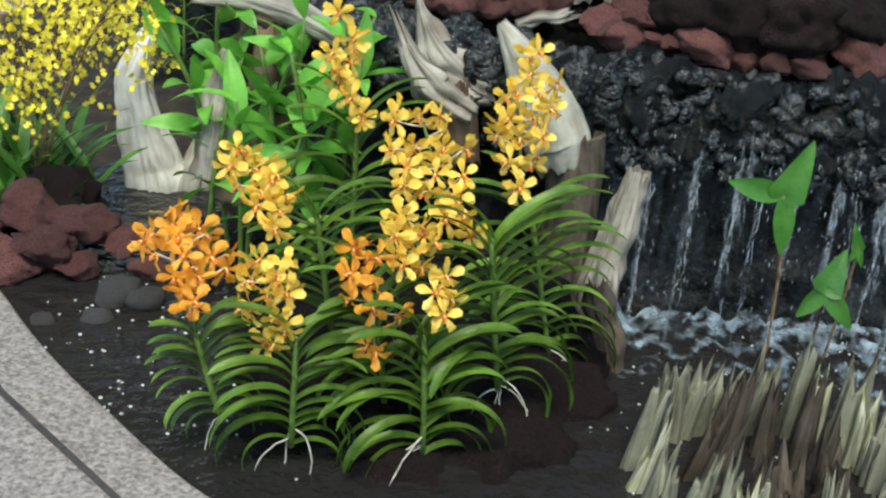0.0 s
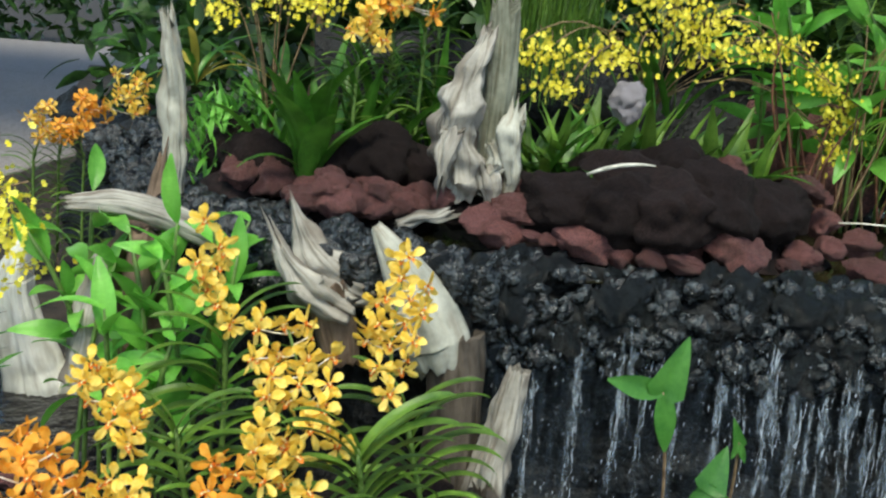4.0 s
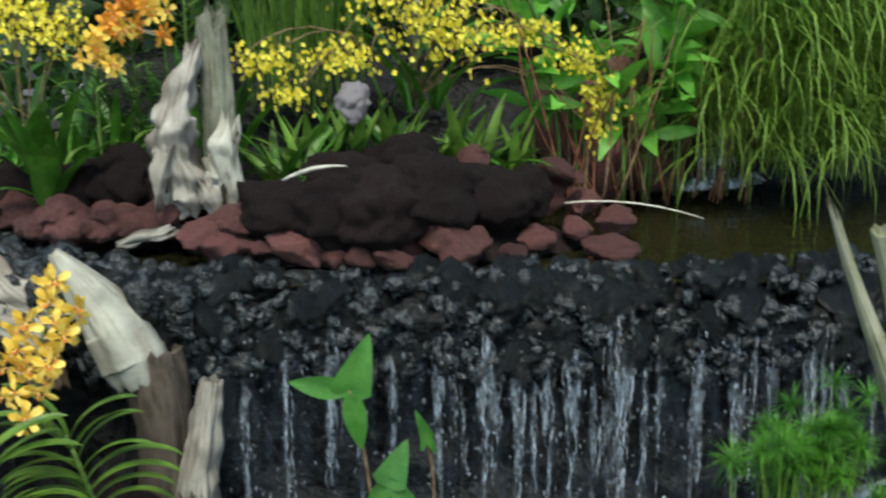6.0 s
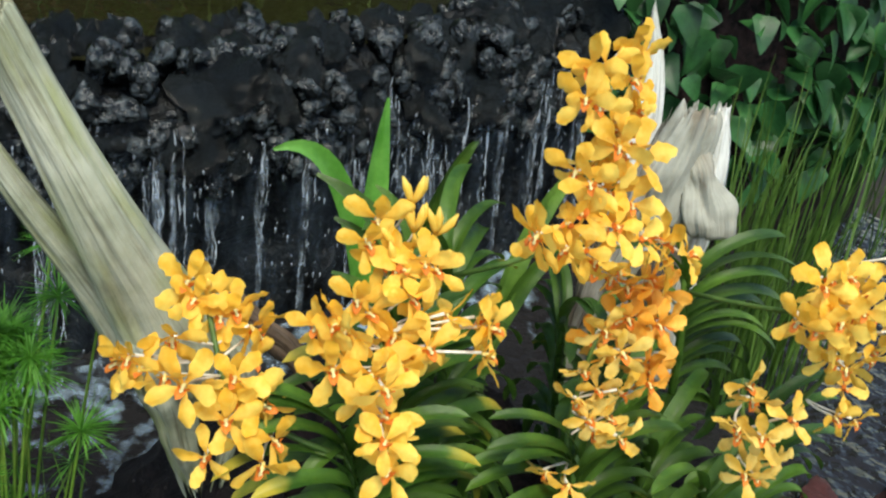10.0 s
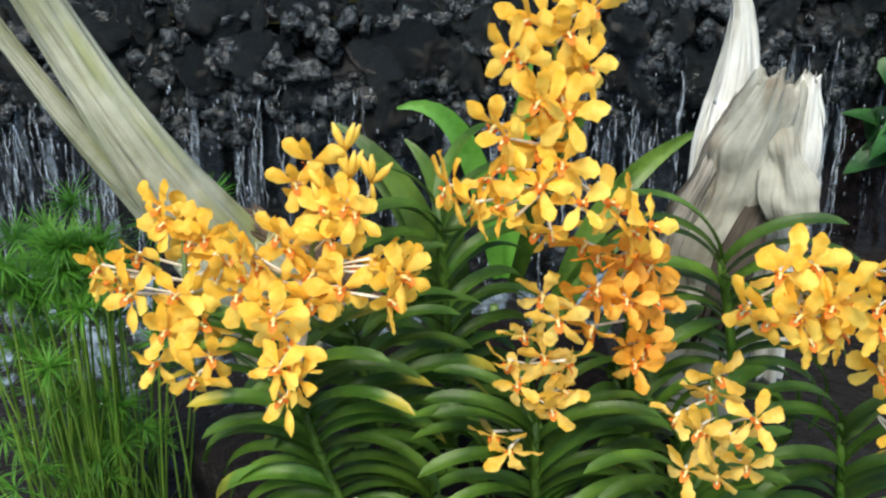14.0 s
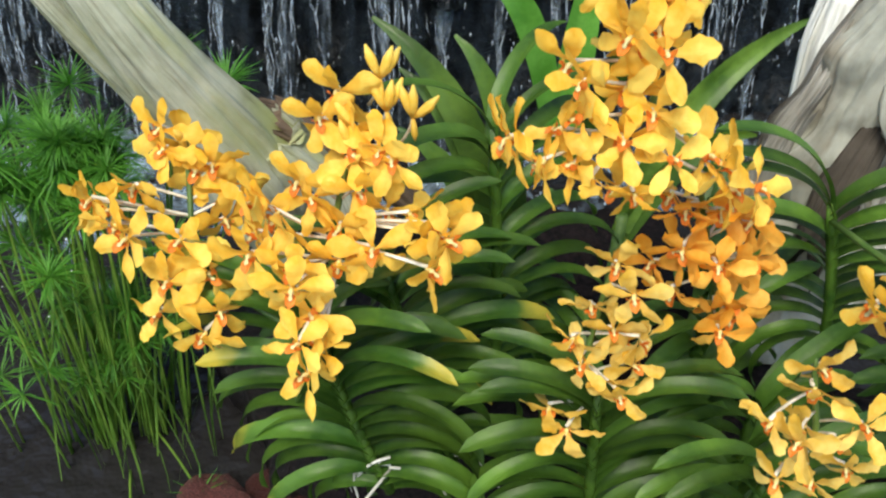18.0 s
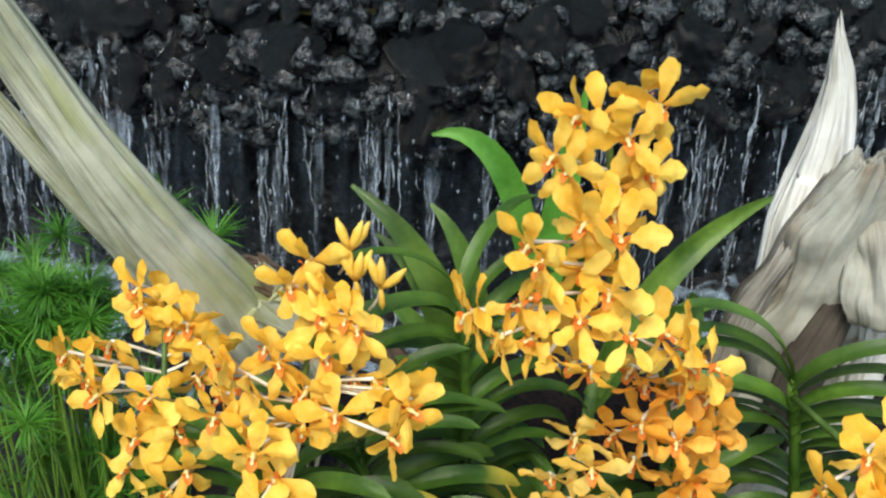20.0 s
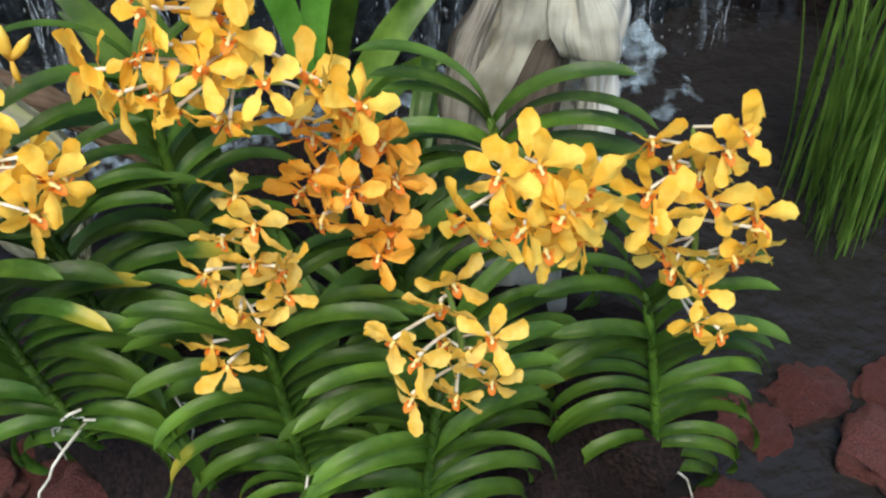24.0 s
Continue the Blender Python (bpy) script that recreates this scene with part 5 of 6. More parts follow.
# flower places of each spray, in metres
SPRAYS = dict(
    A=[(1.469, 1.041, 0.584), (1.41, 1.022, 0.553), (1.444, 1.023, 0.563), (1.49, 1.04, 0.565), (1.513, 1.028, 0.556), (1.441, 0.984, 0.545), (1.48, 0.98, 0.545), (1.509, 1.016, 0.533), (1.469, 0.965, 0.517), (1.5, 0.968, 0.522), (1.457, 0.971, 0.48), (1.493, 0.944, 0.482), (1.423, 1.023, 0.54)],
    B=[(1.588, 0.985, 0.648), (1.611, 0.972, 0.628), (1.636, 0.953, 0.632), (1.548, 0.945, 0.602), (1.58, 0.955, 0.6), (1.612, 0.947, 0.613), (1.647, 0.943, 0.592), (1.537, 0.927, 0.575), (1.565, 0.894, 0.572), (1.597, 0.926, 0.566), (1.621, 0.925, 0.577), (1.664, 0.924, 0.597), (1.657, 0.898, 0.58), (1.577, 0.91, 0.532), (1.567, 0.886, 0.527), (1.572, 0.881, 0.501), (1.599, 0.944, 0.583), (1.542, 0.937, 0.585)],
    C=[(1.779, 0.981, 0.785), (1.807, 0.959, 0.782), (1.83, 0.98, 0.794), (1.77, 0.953, 0.762), (1.807, 0.965, 0.742), (1.826, 0.967, 0.75), (1.78, 0.929, 0.737), (1.803, 0.926, 0.726), (1.754, 0.923, 0.709), (1.788, 0.947, 0.69), (1.801, 0.923, 0.685), (1.71, 0.924, 0.668), (1.73, 0.907, 0.661), (1.755, 0.924, 0.681), (1.763, 0.906, 0.647), (1.782, 0.913, 0.67), (1.817, 0.916, 0.652), (1.793, 0.908, 0.631), (1.855, 0.925, 0.64), (1.876, 0.912, 0.63)],
    K=[(1.846, 0.945, 0.585), (1.871, 0.942, 0.586), (1.897, 0.946, 0.57), (1.845, 0.933, 0.558), (1.866, 0.914, 0.557), (1.901, 0.939, 0.539), (1.847, 0.94, 0.511), (1.895, 0.937, 0.497), (1.885, 0.923, 0.48)],
    G=[(1.774, 0.902, 0.536), (1.799, 0.887, 0.559), (1.793, 0.9, 0.512), (1.81, 0.888, 0.513), (1.765, 0.873, 0.504), (1.792, 0.858, 0.489), (1.763, 0.875, 0.431), (1.812, 0.896, 0.477)],
    D=[(1.974, 0.815, 0.644), (1.951, 0.820, 0.635), (2.006, 0.820, 0.617), (1.944, 0.810, 0.603), (1.964, 0.800, 0.609), (2.008, 0.815, 0.581), (1.981, 0.810, 0.580), (1.988, 0.800, 0.617)],
    E=[(1.917, 0.829, 0.519), (1.896, 0.792, 0.509), (1.937, 0.814, 0.482), (1.947, 0.806, 0.505), (1.924, 0.804, 0.449), (1.951, 0.811, 0.452), (1.891, 0.794, 0.467)],
    H=[(2.092, 0.888, 0.572), (2.118, 0.863, 0.598), (2.073, 0.855, 0.552), (2.121, 0.874, 0.542), (2.148, 0.853, 0.528), (2.097, 0.859, 0.492), (2.146, 0.867, 0.488), (2.131, 0.874, 0.448), (2.147, 0.858, 0.413)],
    L1=[(-0.126, 1.893, 0.66), (-0.096, 1.921, 0.61), (-0.132, 1.9, 0.591), (-0.098, 1.922, 0.572), (-0.115, 1.918, 0.534), (-0.098, 1.898, 0.515), (-0.076, 1.899, 0.481), (-0.122, 1.905, 0.558)],
    L2=[(-0.058, 1.739, 0.528), (-0.021, 1.742, 0.536), (0.018, 1.729, 0.518), (-0.069, 1.713, 0.49), (-0.025, 1.728, 0.49), (0.011, 1.705, 0.485), (0.052, 1.708, 0.494), (-0.043, 1.701, 0.463), (-0.003, 1.678, 0.462), (0.043, 1.68, 0.461), (-0.015, 1.69, 0.429), (0.025, 1.671, 0.432), (0.014, 1.651, 0.398), (0.036, 1.636, 0.413), (0.052, 1.631, 0.377), (-0.05, 1.68, 0.442)],
    L3=[(0.209, 1.851, 0.616), (0.197, 1.846, 0.583), (0.241, 1.837, 0.572), (0.159, 1.8, 0.561), (0.206, 1.818, 0.552), (0.144, 1.784, 0.522), (0.191, 1.791, 0.521), (0.219, 1.791, 0.536), (0.123, 1.771, 0.497), (0.163, 1.769, 0.493), (0.192, 1.744, 0.502), (0.123, 1.715, 0.468), (0.176, 1.737, 0.461), (0.154, 1.717, 0.424)],
    L4=[(-0.288, 1.719, 0.485), (-0.309, 1.709, 0.462), (-0.275, 1.712, 0.457), (-0.243, 1.696, 0.454), (-0.302, 1.686, 0.44), (-0.266, 1.679, 0.433), (-0.228, 1.678, 0.429), (-0.274, 1.675, 0.412), (-0.242, 1.659, 0.41), (-0.247, 1.645, 0.389)],
    L5=[(-0.383, 1.689, 0.393), (-0.424, 1.648, 0.38), (-0.388, 1.665, 0.368), (-0.347, 1.673, 0.368), (-0.421, 1.643, 0.351), (-0.381, 1.637, 0.349), (-0.34, 1.657, 0.338), (-0.394, 1.622, 0.324), (-0.362, 1.62, 0.324), (-0.378, 1.616, 0.299), (-0.32, 1.645, 0.325), (-0.367, 1.598, 0.295)],
    L6=[(-0.273, 1.62, 0.35), (-0.249, 1.608, 0.328), (-0.292, 1.623, 0.312), (-0.262, 1.601, 0.304), (-0.234, 1.615, 0.296), (-0.288, 1.579, 0.288), (-0.25, 1.581, 0.276), (-0.237, 1.582, 0.252), (-0.253, 1.582, 0.229)],
    L7=[(-0.067, 1.616, 0.417), (-0.04, 1.601, 0.41), (-0.081, 1.588, 0.398), (-0.043, 1.592, 0.377), (-0.02, 1.585, 0.389), (-0.064, 1.588, 0.351), (-0.037, 1.587, 0.347), (-0.006, 1.556, 0.347), (-0.024, 1.545, 0.325), (0.008, 1.56, 0.307), (-0.009, 1.54, 0.289)],
    L8=[(-0.134, 1.609, 0.371), (-0.108, 1.588, 0.366), (-0.148, 1.571, 0.348), (-0.113, 1.572, 0.332), (-0.143, 1.581, 0.301), (-0.113, 1.557, 0.298), (-0.074, 1.555, 0.284), (-0.108, 1.539, 0.232)],
)
GOLD = "golden-yellow flowering orchid with arching green strap leaves"
ORNG = "orange flowering orchid with arching green strap leaves"
# the group at the leaning log
RIGHT = "orchids by the leaning log"
orchid((1.63, 0.93, 0.29), (1.575, 0.96, 0.47), -8, "dark", GOLD, [(SPRAYS["A"], "deep", 2)], 18, 4, group=RIGHT, yellowed=0.2)
tall = orchid((1.69, 0.98, 0.26), (1.63, 1.0, 0.5), 5, "dark", GOLD, [(SPRAYS["B"], "deep", 3)], 18, 2, group=RIGHT, yellowed=0.15)
opening(tall, ((1.63, 0.994, 0.672), (1.634, 0.99, 0.648), (1.652, 0.985, 0.645)), 1.1)
orchid((1.81, 0.91, 0.19), (1.79, 0.9, 0.44), 0, "dark", "amber flowering orchid with arching green strap leaves", [(SPRAYS["G"], "amber")], 18, 2, group=RIGHT)
orchid((1.9, 0.83, 0.22), (1.92, 0.85, 0.4), 12, "dark", "pale amber orchid with a loose flower spray", [(SPRAYS["E"], "amber")], 12, 2, group=RIGHT)
orchid((2.17, 0.95, 0.08), (2.12, 0.95, 0.37), -5, "dark", GOLD, [(SPRAYS["H"], "deep")], 18, 3, group=RIGHT)
orchid((1.735, 1.04, 0.3), (1.72, 1.06, 0.58), 25, "dark", GOLD, [(SPRAYS["C"], "deep", 2)], 17, 0, group=RIGHT)
orchid((2.03, 1.01, 0.36), (1.985, 1.0, 0.54), -12, "dark", GOLD, [(SPRAYS["D"], "deep")], 14, 0, group=RIGHT)
orchid((1.9, 1.0, 0.2), (1.91, 1.0, 0.4), 35, "dark", ORNG, [(SPRAYS["K"], "orange")], 16, 0, group=RIGHT)
orchid((1.83, 1.14, 0.16), (1.74, 1.13, 0.36), -50, "dark", "leafy orchid with drooping green strap leaves", (), 16, 3, group=RIGHT)
orchid((1.98, 1.12, 0.2), (1.94, 1.12, 0.44), 70, "dark", "leafy orchid with drooping green strap leaves", (), 14, 0, group=RIGHT)
orchid((1.97, 0.96, 0.14), (1.95, 0.95, 0.36), 15, "dark", "leafy orchid with drooping green strap leaves", (), 15, 0, group=RIGHT)
# the group on the boulders beside the pavement
LEFT = "orchids beside the pavement"
orchid((-0.007, 1.57, 0.02), (-0.027, 1.57, 0.25), 4, "big", GOLD, [(SPRAYS["L7"], "gold")], 17, 5, group=LEFT)
orchid((-0.218, 1.59, 0.04), (-0.219, 1.585, 0.235), 0, "mid", GOLD, [(SPRAYS["L6"], "gold")], 15, 3, group=LEFT)
orchid((-0.319, 1.64, 0.06), (-0.364, 1.63, 0.225), 10, "small", ORNG, [(SPRAYS["L5"], "orange")], 12, 1, group=LEFT)
orchid((0.13, 1.63, 0.1), (0.074, 1.6, 0.39), 8, "big", GOLD, [(SPRAYS["L2"], "gold")], 20, 5, group=LEFT)
orchid((0.289, 1.795, 0.06), (0.208, 1.79, 0.36), -6, "big", GOLD, [(SPRAYS["L3"], "gold")], 19, 3, group=LEFT)
orchid((-0.077, 1.915, 0.2), (-0.083, 1.914, 0.476), 5, "big", GOLD, [(SPRAYS["L1"], "gold")], 18, 0, group=LEFT)
orchid((-0.141, 1.714, 0.18), (-0.179, 1.7, 0.387), -10, "mid", GOLD, [(SPRAYS["L4"], "gold")], 17, 0, group=LEFT)
orchid((-0.06, 1.64, 0.08), (-0.11, 1.63, 0.3), 12, "mid", ORNG, [(SPRAYS["L8"], "orange")], 13, 0, group=LEFT)


def bunch(cx, cy, z0, z1, n, w, seed):
    r = random.Random(seed)
    return [(cx + r.gauss(0, w), cy + r.uniform(-0.02, 0.02), z0 + (z1 - z0) * (i + 0.5) / n) for i in range(n)]


placed = set(bpy.data.objects)
FAR = "orchids behind the upper pool"
for (x, y), h, sp, tone in (((0.33, 2.82), 0.3, bunch(0.33, 2.76, 0.9, 1.02, 11, 0.03, 1), "gold"), ((0.42, 2.85), 0.38, bunch(0.41, 2.78, 0.98, 1.14, 16, 0.035, 2), "orange"), ((0.5, 2.84), 0.45, bunch(0.47, 2.78, 1.03, 1.12, 8, 0.03, 3), "gold"), ((0.56, 2.9), 0.5, (), "gold")):
    orchid((x, y, 0.6), (x, y, 0.6 + h), 5, "thin", GOLD if tone == "gold" else ORNG, [(sp, tone)] if sp else (), 22, 0, 25, FAR)
TERRACE_PLANTS = set(bpy.data.objects) - placed
for (x, y), sp, tone in (((-0.43, 3.95), bunch(-0.42, 3.9, 0.44, 0.56, 9, 0.035, 4), "amber"), ((-0.27, 3.95), bunch(-0.26, 3.9, 0.46, 0.6, 13, 0.04, 5), "orange"), ((-0.13, 3.97), bunch(-0.13, 3.9, 0.54, 0.68, 12, 0.035, 6), "gold"), ((-0.35, 4.05), bunch(-0.34, 4.0, 0.42, 0.5, 7, 0.04, 7), "orange")):
    orchid((x, y, 0.02), (x, y, 0.4), 5, "thin", GOLD if tone != "orange" else ORNG, [(sp, tone)], 20, 0, 30, "orchids by the path")


# ---- dancing-lady orchids: clouds of small yellow flowers on wiry stems ----
def small_bloom():
    h = Heap()
    v, f, u = blade(0.011, 0.014, 10, 40, oval, 0.1, 3, 2)
    h.add((v, f, u), Matrix(((0, 1, 0, 0), (0, 0, -1, 0), (-1, 0, 0, 0), (0, 0, 0, 1))))
    for ang in (25, 90, 155):
        c, s = math.cos(radians(ang)), math.sin(radians(ang))
        h.add(blade(0.007, 0.005, 10, 20, oval, 0.1, 3, 2), Matrix(((c, s, 0, 0), (0, 0, -1, 0), (s, -c, 0, 0), (0, 0, 0, 1))))
    return h.v, h.f, h.u


SMALL = small_bloom()


def oncidium(label, foot, clouds, seed, leaf_len=0.22, leaves=26, scale=1.0, group="yellow dancing orchids", width=0.05):
    r = random.Random(seed)
    root = thing("dancing_orchid", label, "orchid", group)
    blooms, wires = Heap(), Heap()
    for (c, rad, n) in clouds:
        c = Vector(c)
        top = c + Vector((0, 0, rad[2] * 0.8))
        for k in range(max(2, n // 45)):
            tip = c + Vector((r.uniform(-1, 1) * rad[0], r.uniform(-1, 1) * rad[1], r.uniform(0, 1) * rad[2]))
            part("flower_stem", Heap().add(tube(bezier(foot, (Vector(foot) + tip) / 2 + Vector((0, 0, 0.25)), tip, 9), [0.0018] * 9, 4)).mesh("flower_stem", BROWNSTEM), root)
        for i in range(int(n * 1.7)):
            p = Vector((r.gauss(0, 0.5), r.gauss(0, 0.5), r.gauss(0, 0.5)))
            p = c + Vector((p.x * rad[0], p.y * rad[1], p.z * rad[2]))
            m = Matrix.Translation(p) @ Euler((r.gauss(0, 0.5), r.gauss(0, 0.5), r.gauss(0, 0.7))).to_matrix().to_4x4() @ Matrix.Scale(r.uniform(0.7, 1.12) * scale, 4)
            blooms.add(SMALL, m)
            if i % 3 == 0:
                e = p + Vector((r.uniform(-0.03, 0.03), 0.02, r.uniform(-0.01, 0.03)))
                wires.add(tube([p, e], [0.0007, 0.0009], 3))
    part("blossoms", blooms.mesh("blossoms", ONCID), root, "cloud of small lemon-yellow flowers", kind="stuff")
    part("twig_mass", wires.mesh("twig_mass", BROWNSTEM), root, "thin wiry brown flower twigs", kind="stuff")
    lv = mesh("leaf", *blade(leaf_len, 0.024, 72, 55, strap, 0.3, 8, 3)[:2], BROAD_LEAF, blade(leaf_len, 0.024, 72, 55, strap, 0.3, 8, 3)[2])
    for i in range(leaves):
        part("leaf", lv, root, m=turned(r.uniform(0, 360), Vector(foot) + Vector((r.gauss(0, width), r.gauss(0, width), -0.02)), r.uniform(0.7, 1.25), r.gauss(0, 10)))


oncidium("cloud of lemon-yellow dancing orchids beside the pavement", (-0.66, 2.62, 0.05), [((-0.6, 2.6, 0.46), (0.17, 0.16, 0.14), 330), ((-0.5, 2.66, 0.5), (0.08, 0.1, 0.1), 120), ((-0.68, 2.5, 0.36), (0.1, 0.1, 0.1), 110), ((-0.42, 2.25, 0.55), (0.05, 0.05, 0.12), 50)], 1, 0.24, 40, 1.0, width=0.06)
placed = set(bpy.data.objects)
oncidium("yellow dancing orchids behind the small island", (0.14, 2.92, 0.62), [((0.1, 2.9, 1.05), (0.12, 0.08, 0.09), 180), ((0.23, 2.92, 1.0), (0.1, 0.08, 0.07), 100), ((-0.0, 2.92, 0.96), (0.06, 0.06, 0.07), 40)], 2, 0.3, 16, 1.0)
oncidium("trailing yellow dancing orchids hanging above the pool", (1.15, 2.78, 0.8), [((0.72, 2.6, 0.93), (0.1, 0.05, 0.045), 60), ((0.78, 2.6, 0.85), (0.07, 0.05, 0.035), 40), ((0.93, 2.62, 0.94), (0.12, 0.06, 0.05), 80), ((1.08, 2.65, 1.08), (0.13, 0.07, 0.1), 170), ((1.22, 2.65, 1.0), (0.12, 0.07, 0.09), 140), ((1.4, 2.62, 0.99), (0.11, 0.06, 0.04), 80), ((1.55, 2.6, 0.92), (0.07, 0.05, 0.05), 70), ((1.62, 2.58, 0.83), (0.06, 0.04, 0.08), 90), ((1.6, 2.58, 0.73), (0.02, 0.03, 0.04), 22)], 3, 0.3, 14, 1.0)
TERRACE_PLANTS |= set(bpy.data.objects) - placed


# ---- leafy plants ----
def leaf_mesh(name, length, width, rise, bend, shape, mat, fold=0.25, n=8):
    v, f, u = blade(length, width, rise, bend, shape, fold, n, 3)
    return mesh(name, v, f, mat, u)


GINGER = [leaf_mesh("leaf", 0.125, 0.04, 72 - 24 * i, 30 + 10 * i, lance, GINGER_LEAF) for i in range(4)]


def ginger(label, stems, scale, seed, group, lean=0.06, per=7):
    r = random.Random(seed)
    for (x, y, z0, h) in stems:
        root = thing("ginger_plant", label, "plant", group, m=Matrix.Translation((x, y, z0)))
        top = Vector((r.gauss(0, lean), r.gauss(-0.02, lean * 0.5), h))
        st = bezier((0, 0, 0), (0, 0, h * 0.6), top, 8)
        part("stem", Heap().add(tube(st, [0.005] * 7 + [0.002], 7)).mesh("stem", STEM), root)
        az = r.uniform(0, 180)
        for i in range(per):
            t = 0.45 + 0.55 * i / (per - 1)
            p = st[min(7, int(t * 7))]
            part("leaf", r.choice(GINGER), root, m=turned(az + (180 if i % 2 else 0) + r.gauss(0, 40), p, scale * r.uniform(0.75, 1.2), r.gauss(-10 if t > 0.9 else 0, 16), r.gauss(0, 40)))


ginger("bright green broad-leaved ginger plant beside the pond", [(-0.29, 2.3, 0.0, 0.62), (-0.23, 2.2, 0.0, 0.53), (-0.17, 2.12, 0.0, 0.56), (-0.12, 2.08, 0.05, 0.5), (-0.2, 2.0, 0.05, 0.38), (-0.07, 2.1, 0.05, 0.5), (-0.26, 2.26, 0.0, 0.56), (-0.31, 2.2, 0.0, 0.5), (-0.15, 2.2, 0.0, 0.6), (-0.1, 2.16, 0.05, 0.56), (-0.25, 2.1, 0.0, 0.46)], 1.0, 4, "ginger plants by the pond", per=11)
placed = set(bpy.data.objects)
ginger("tall bright green ginger plant behind the upper pool", [(1.5, 2.75, 0.52, 0.55), (1.62, 2.72, 0.52, 0.52), (1.75, 2.7, 0.5, 0.62), (1.85, 2.72, 0.5, 0.55), (1.95, 2.75, 0.5, 0.66), (1.68, 2.8, 0.5, 0.7), (2.05, 2.78, 0.5, 0.6), (1.8, 2.66, 0.5, 0.42), (1.55, 2.68, 0.5, 0.6), (1.9, 2.64, 0.5, 0.6), (2.1, 2.7, 0.5, 0.62), (1.72, 2.62, 0.5, 0.5)], 1.35, 5, "ginger plants behind the pool", 0.12, 12)
# bare stems and twigs at the red bank
for i in range(38):
    x = RNG.uniform(1.5, 2.1)
    a = Vector((x, RNG.uniform(2.55, 2.8), 0.5))
    b = a + Vector((RNG.gauss(0, 0.1), RNG.gauss(0, 0.05), RNG.uniform(0.3, 0.6)))
    thing("bare_stem", "thin dry brown stem rising from the pool's edge", "stem", "dry stems", data=Heap().add(tube(bezier(a, (a + b) / 2 + Vector((RNG.gauss(0, 0.05), 0, 0.05)), b, 7), [0.004, 0.004, 0.0035, 0.003, 0.003, 0.002, 0.001], 5)).mesh("bare_stem", REDSTEM if i % 3 else BROWNSTEM))
thing("bare_stem", "long pale twig lying over the water", "stem", "dry stems", data=Heap().add(tube(bezier((1.35, 2.2, 0.62), (1.5, 2.15, 0.64), (1.72, 2.2, 0.56), 7), [0.002] * 7, 5)).mesh("bare_stem", PALE))
# large strap-leaved plant on the small island
broad = thing("strap_leaf_plant", "large dark green strap-leaved plant on the small island", "plant", m=Matrix.Translation((0.2, 2.72, 0.56)))
for i in range(11):
    L = RNG.uniform(0.22, 0.4)
    part("leaf", leaf_mesh("leaf", L, RNG.uniform(0.055, 0.085), RNG.uniform(68, 88), RNG.uniform(25, 60), lance, BROAD_LEAF, 0.35), broad, m=turned(RNG.choice((170, 200, 10, -20, 250, 300)) + RNG.gauss(0, 25), (RNG.gauss(0, 0.015), RNG.gauss(0, 0.015), 0), 1))
part("leaf", leaf_mesh("leaf", 0.22, 0.035, 60, 110, lance, BROAD_LEAF, 0.3), broad, m=turned(190, (0, -0.02, 0)))
for i in range(5):
    p = thing("strap_leaf_plant", "dark green strap-leaved plant behind the island", "plant", "strap plants behind", m=Matrix.Translation((0.28 + 0.09 * i, 2.88, 0.56)))
    for k in range(9):
        part("leaf", leaf_mesh("leaf", RNG.uniform(0.25, 0.42), RNG.uniform(0.03, 0.05), RNG.uniform(65, 88), RNG.uniform(15, 50), lance, BROAD_LEAF, 0.35), p, m=turned(RNG.uniform(0, 360), (RNG.gauss(0, 0.02), RNG.gauss(0, 0.02), 0)))
# low rosettes behind the large island
ROS = [leaf_mesh("leaf", 0.2, 0.032, 80 - 12 * i, 25 + 12 * i, lance, BROAD_LEAF if i % 2 else ORCHID_LEAF, 0.3) for i in range(4)]
for i in range(19):
    x = 0.76 + 0.6 * (i % 10) / 9 + RNG.gauss(0, 0.02)
    y = 2.56 if i < 10 else 2.66
    p = thing("rosette_plant", "low rosette of upright green leaves among the rocks", "plant", "rosettes behind the island", m=Matrix.Translation((x, y, 0.6)))
    for k in range(10):
        part("leaf", RNG.choice(ROS), p, m=turned(k * 137 + RNG.gauss(0, 20), (RNG.gauss(0, 0.008), RNG.gauss(0, 0.008), 0), RNG.uniform(0.7, 1.35)))
# yellowing spiky plant by the stake
spiky = thing("yellowing_plant", "plant with drooping yellowed strap leaves", "plant", m=Matrix.Translation((-0.05, 2.95, 0.75)))
for i in range(16):
    part("leaf", leaf_mesh("leaf", RNG.uniform(0.18, 0.28), 0.022, RNG.uniform(40, 80), RNG.uniform(60, 130), lance, YELLOWING if i % 2 else BROAD_LEAF, 0.3), spiky, m=turned(RNG.uniform(0, 360)))
TERRACE_PLANTS |= set(bpy.data.objects) - placed
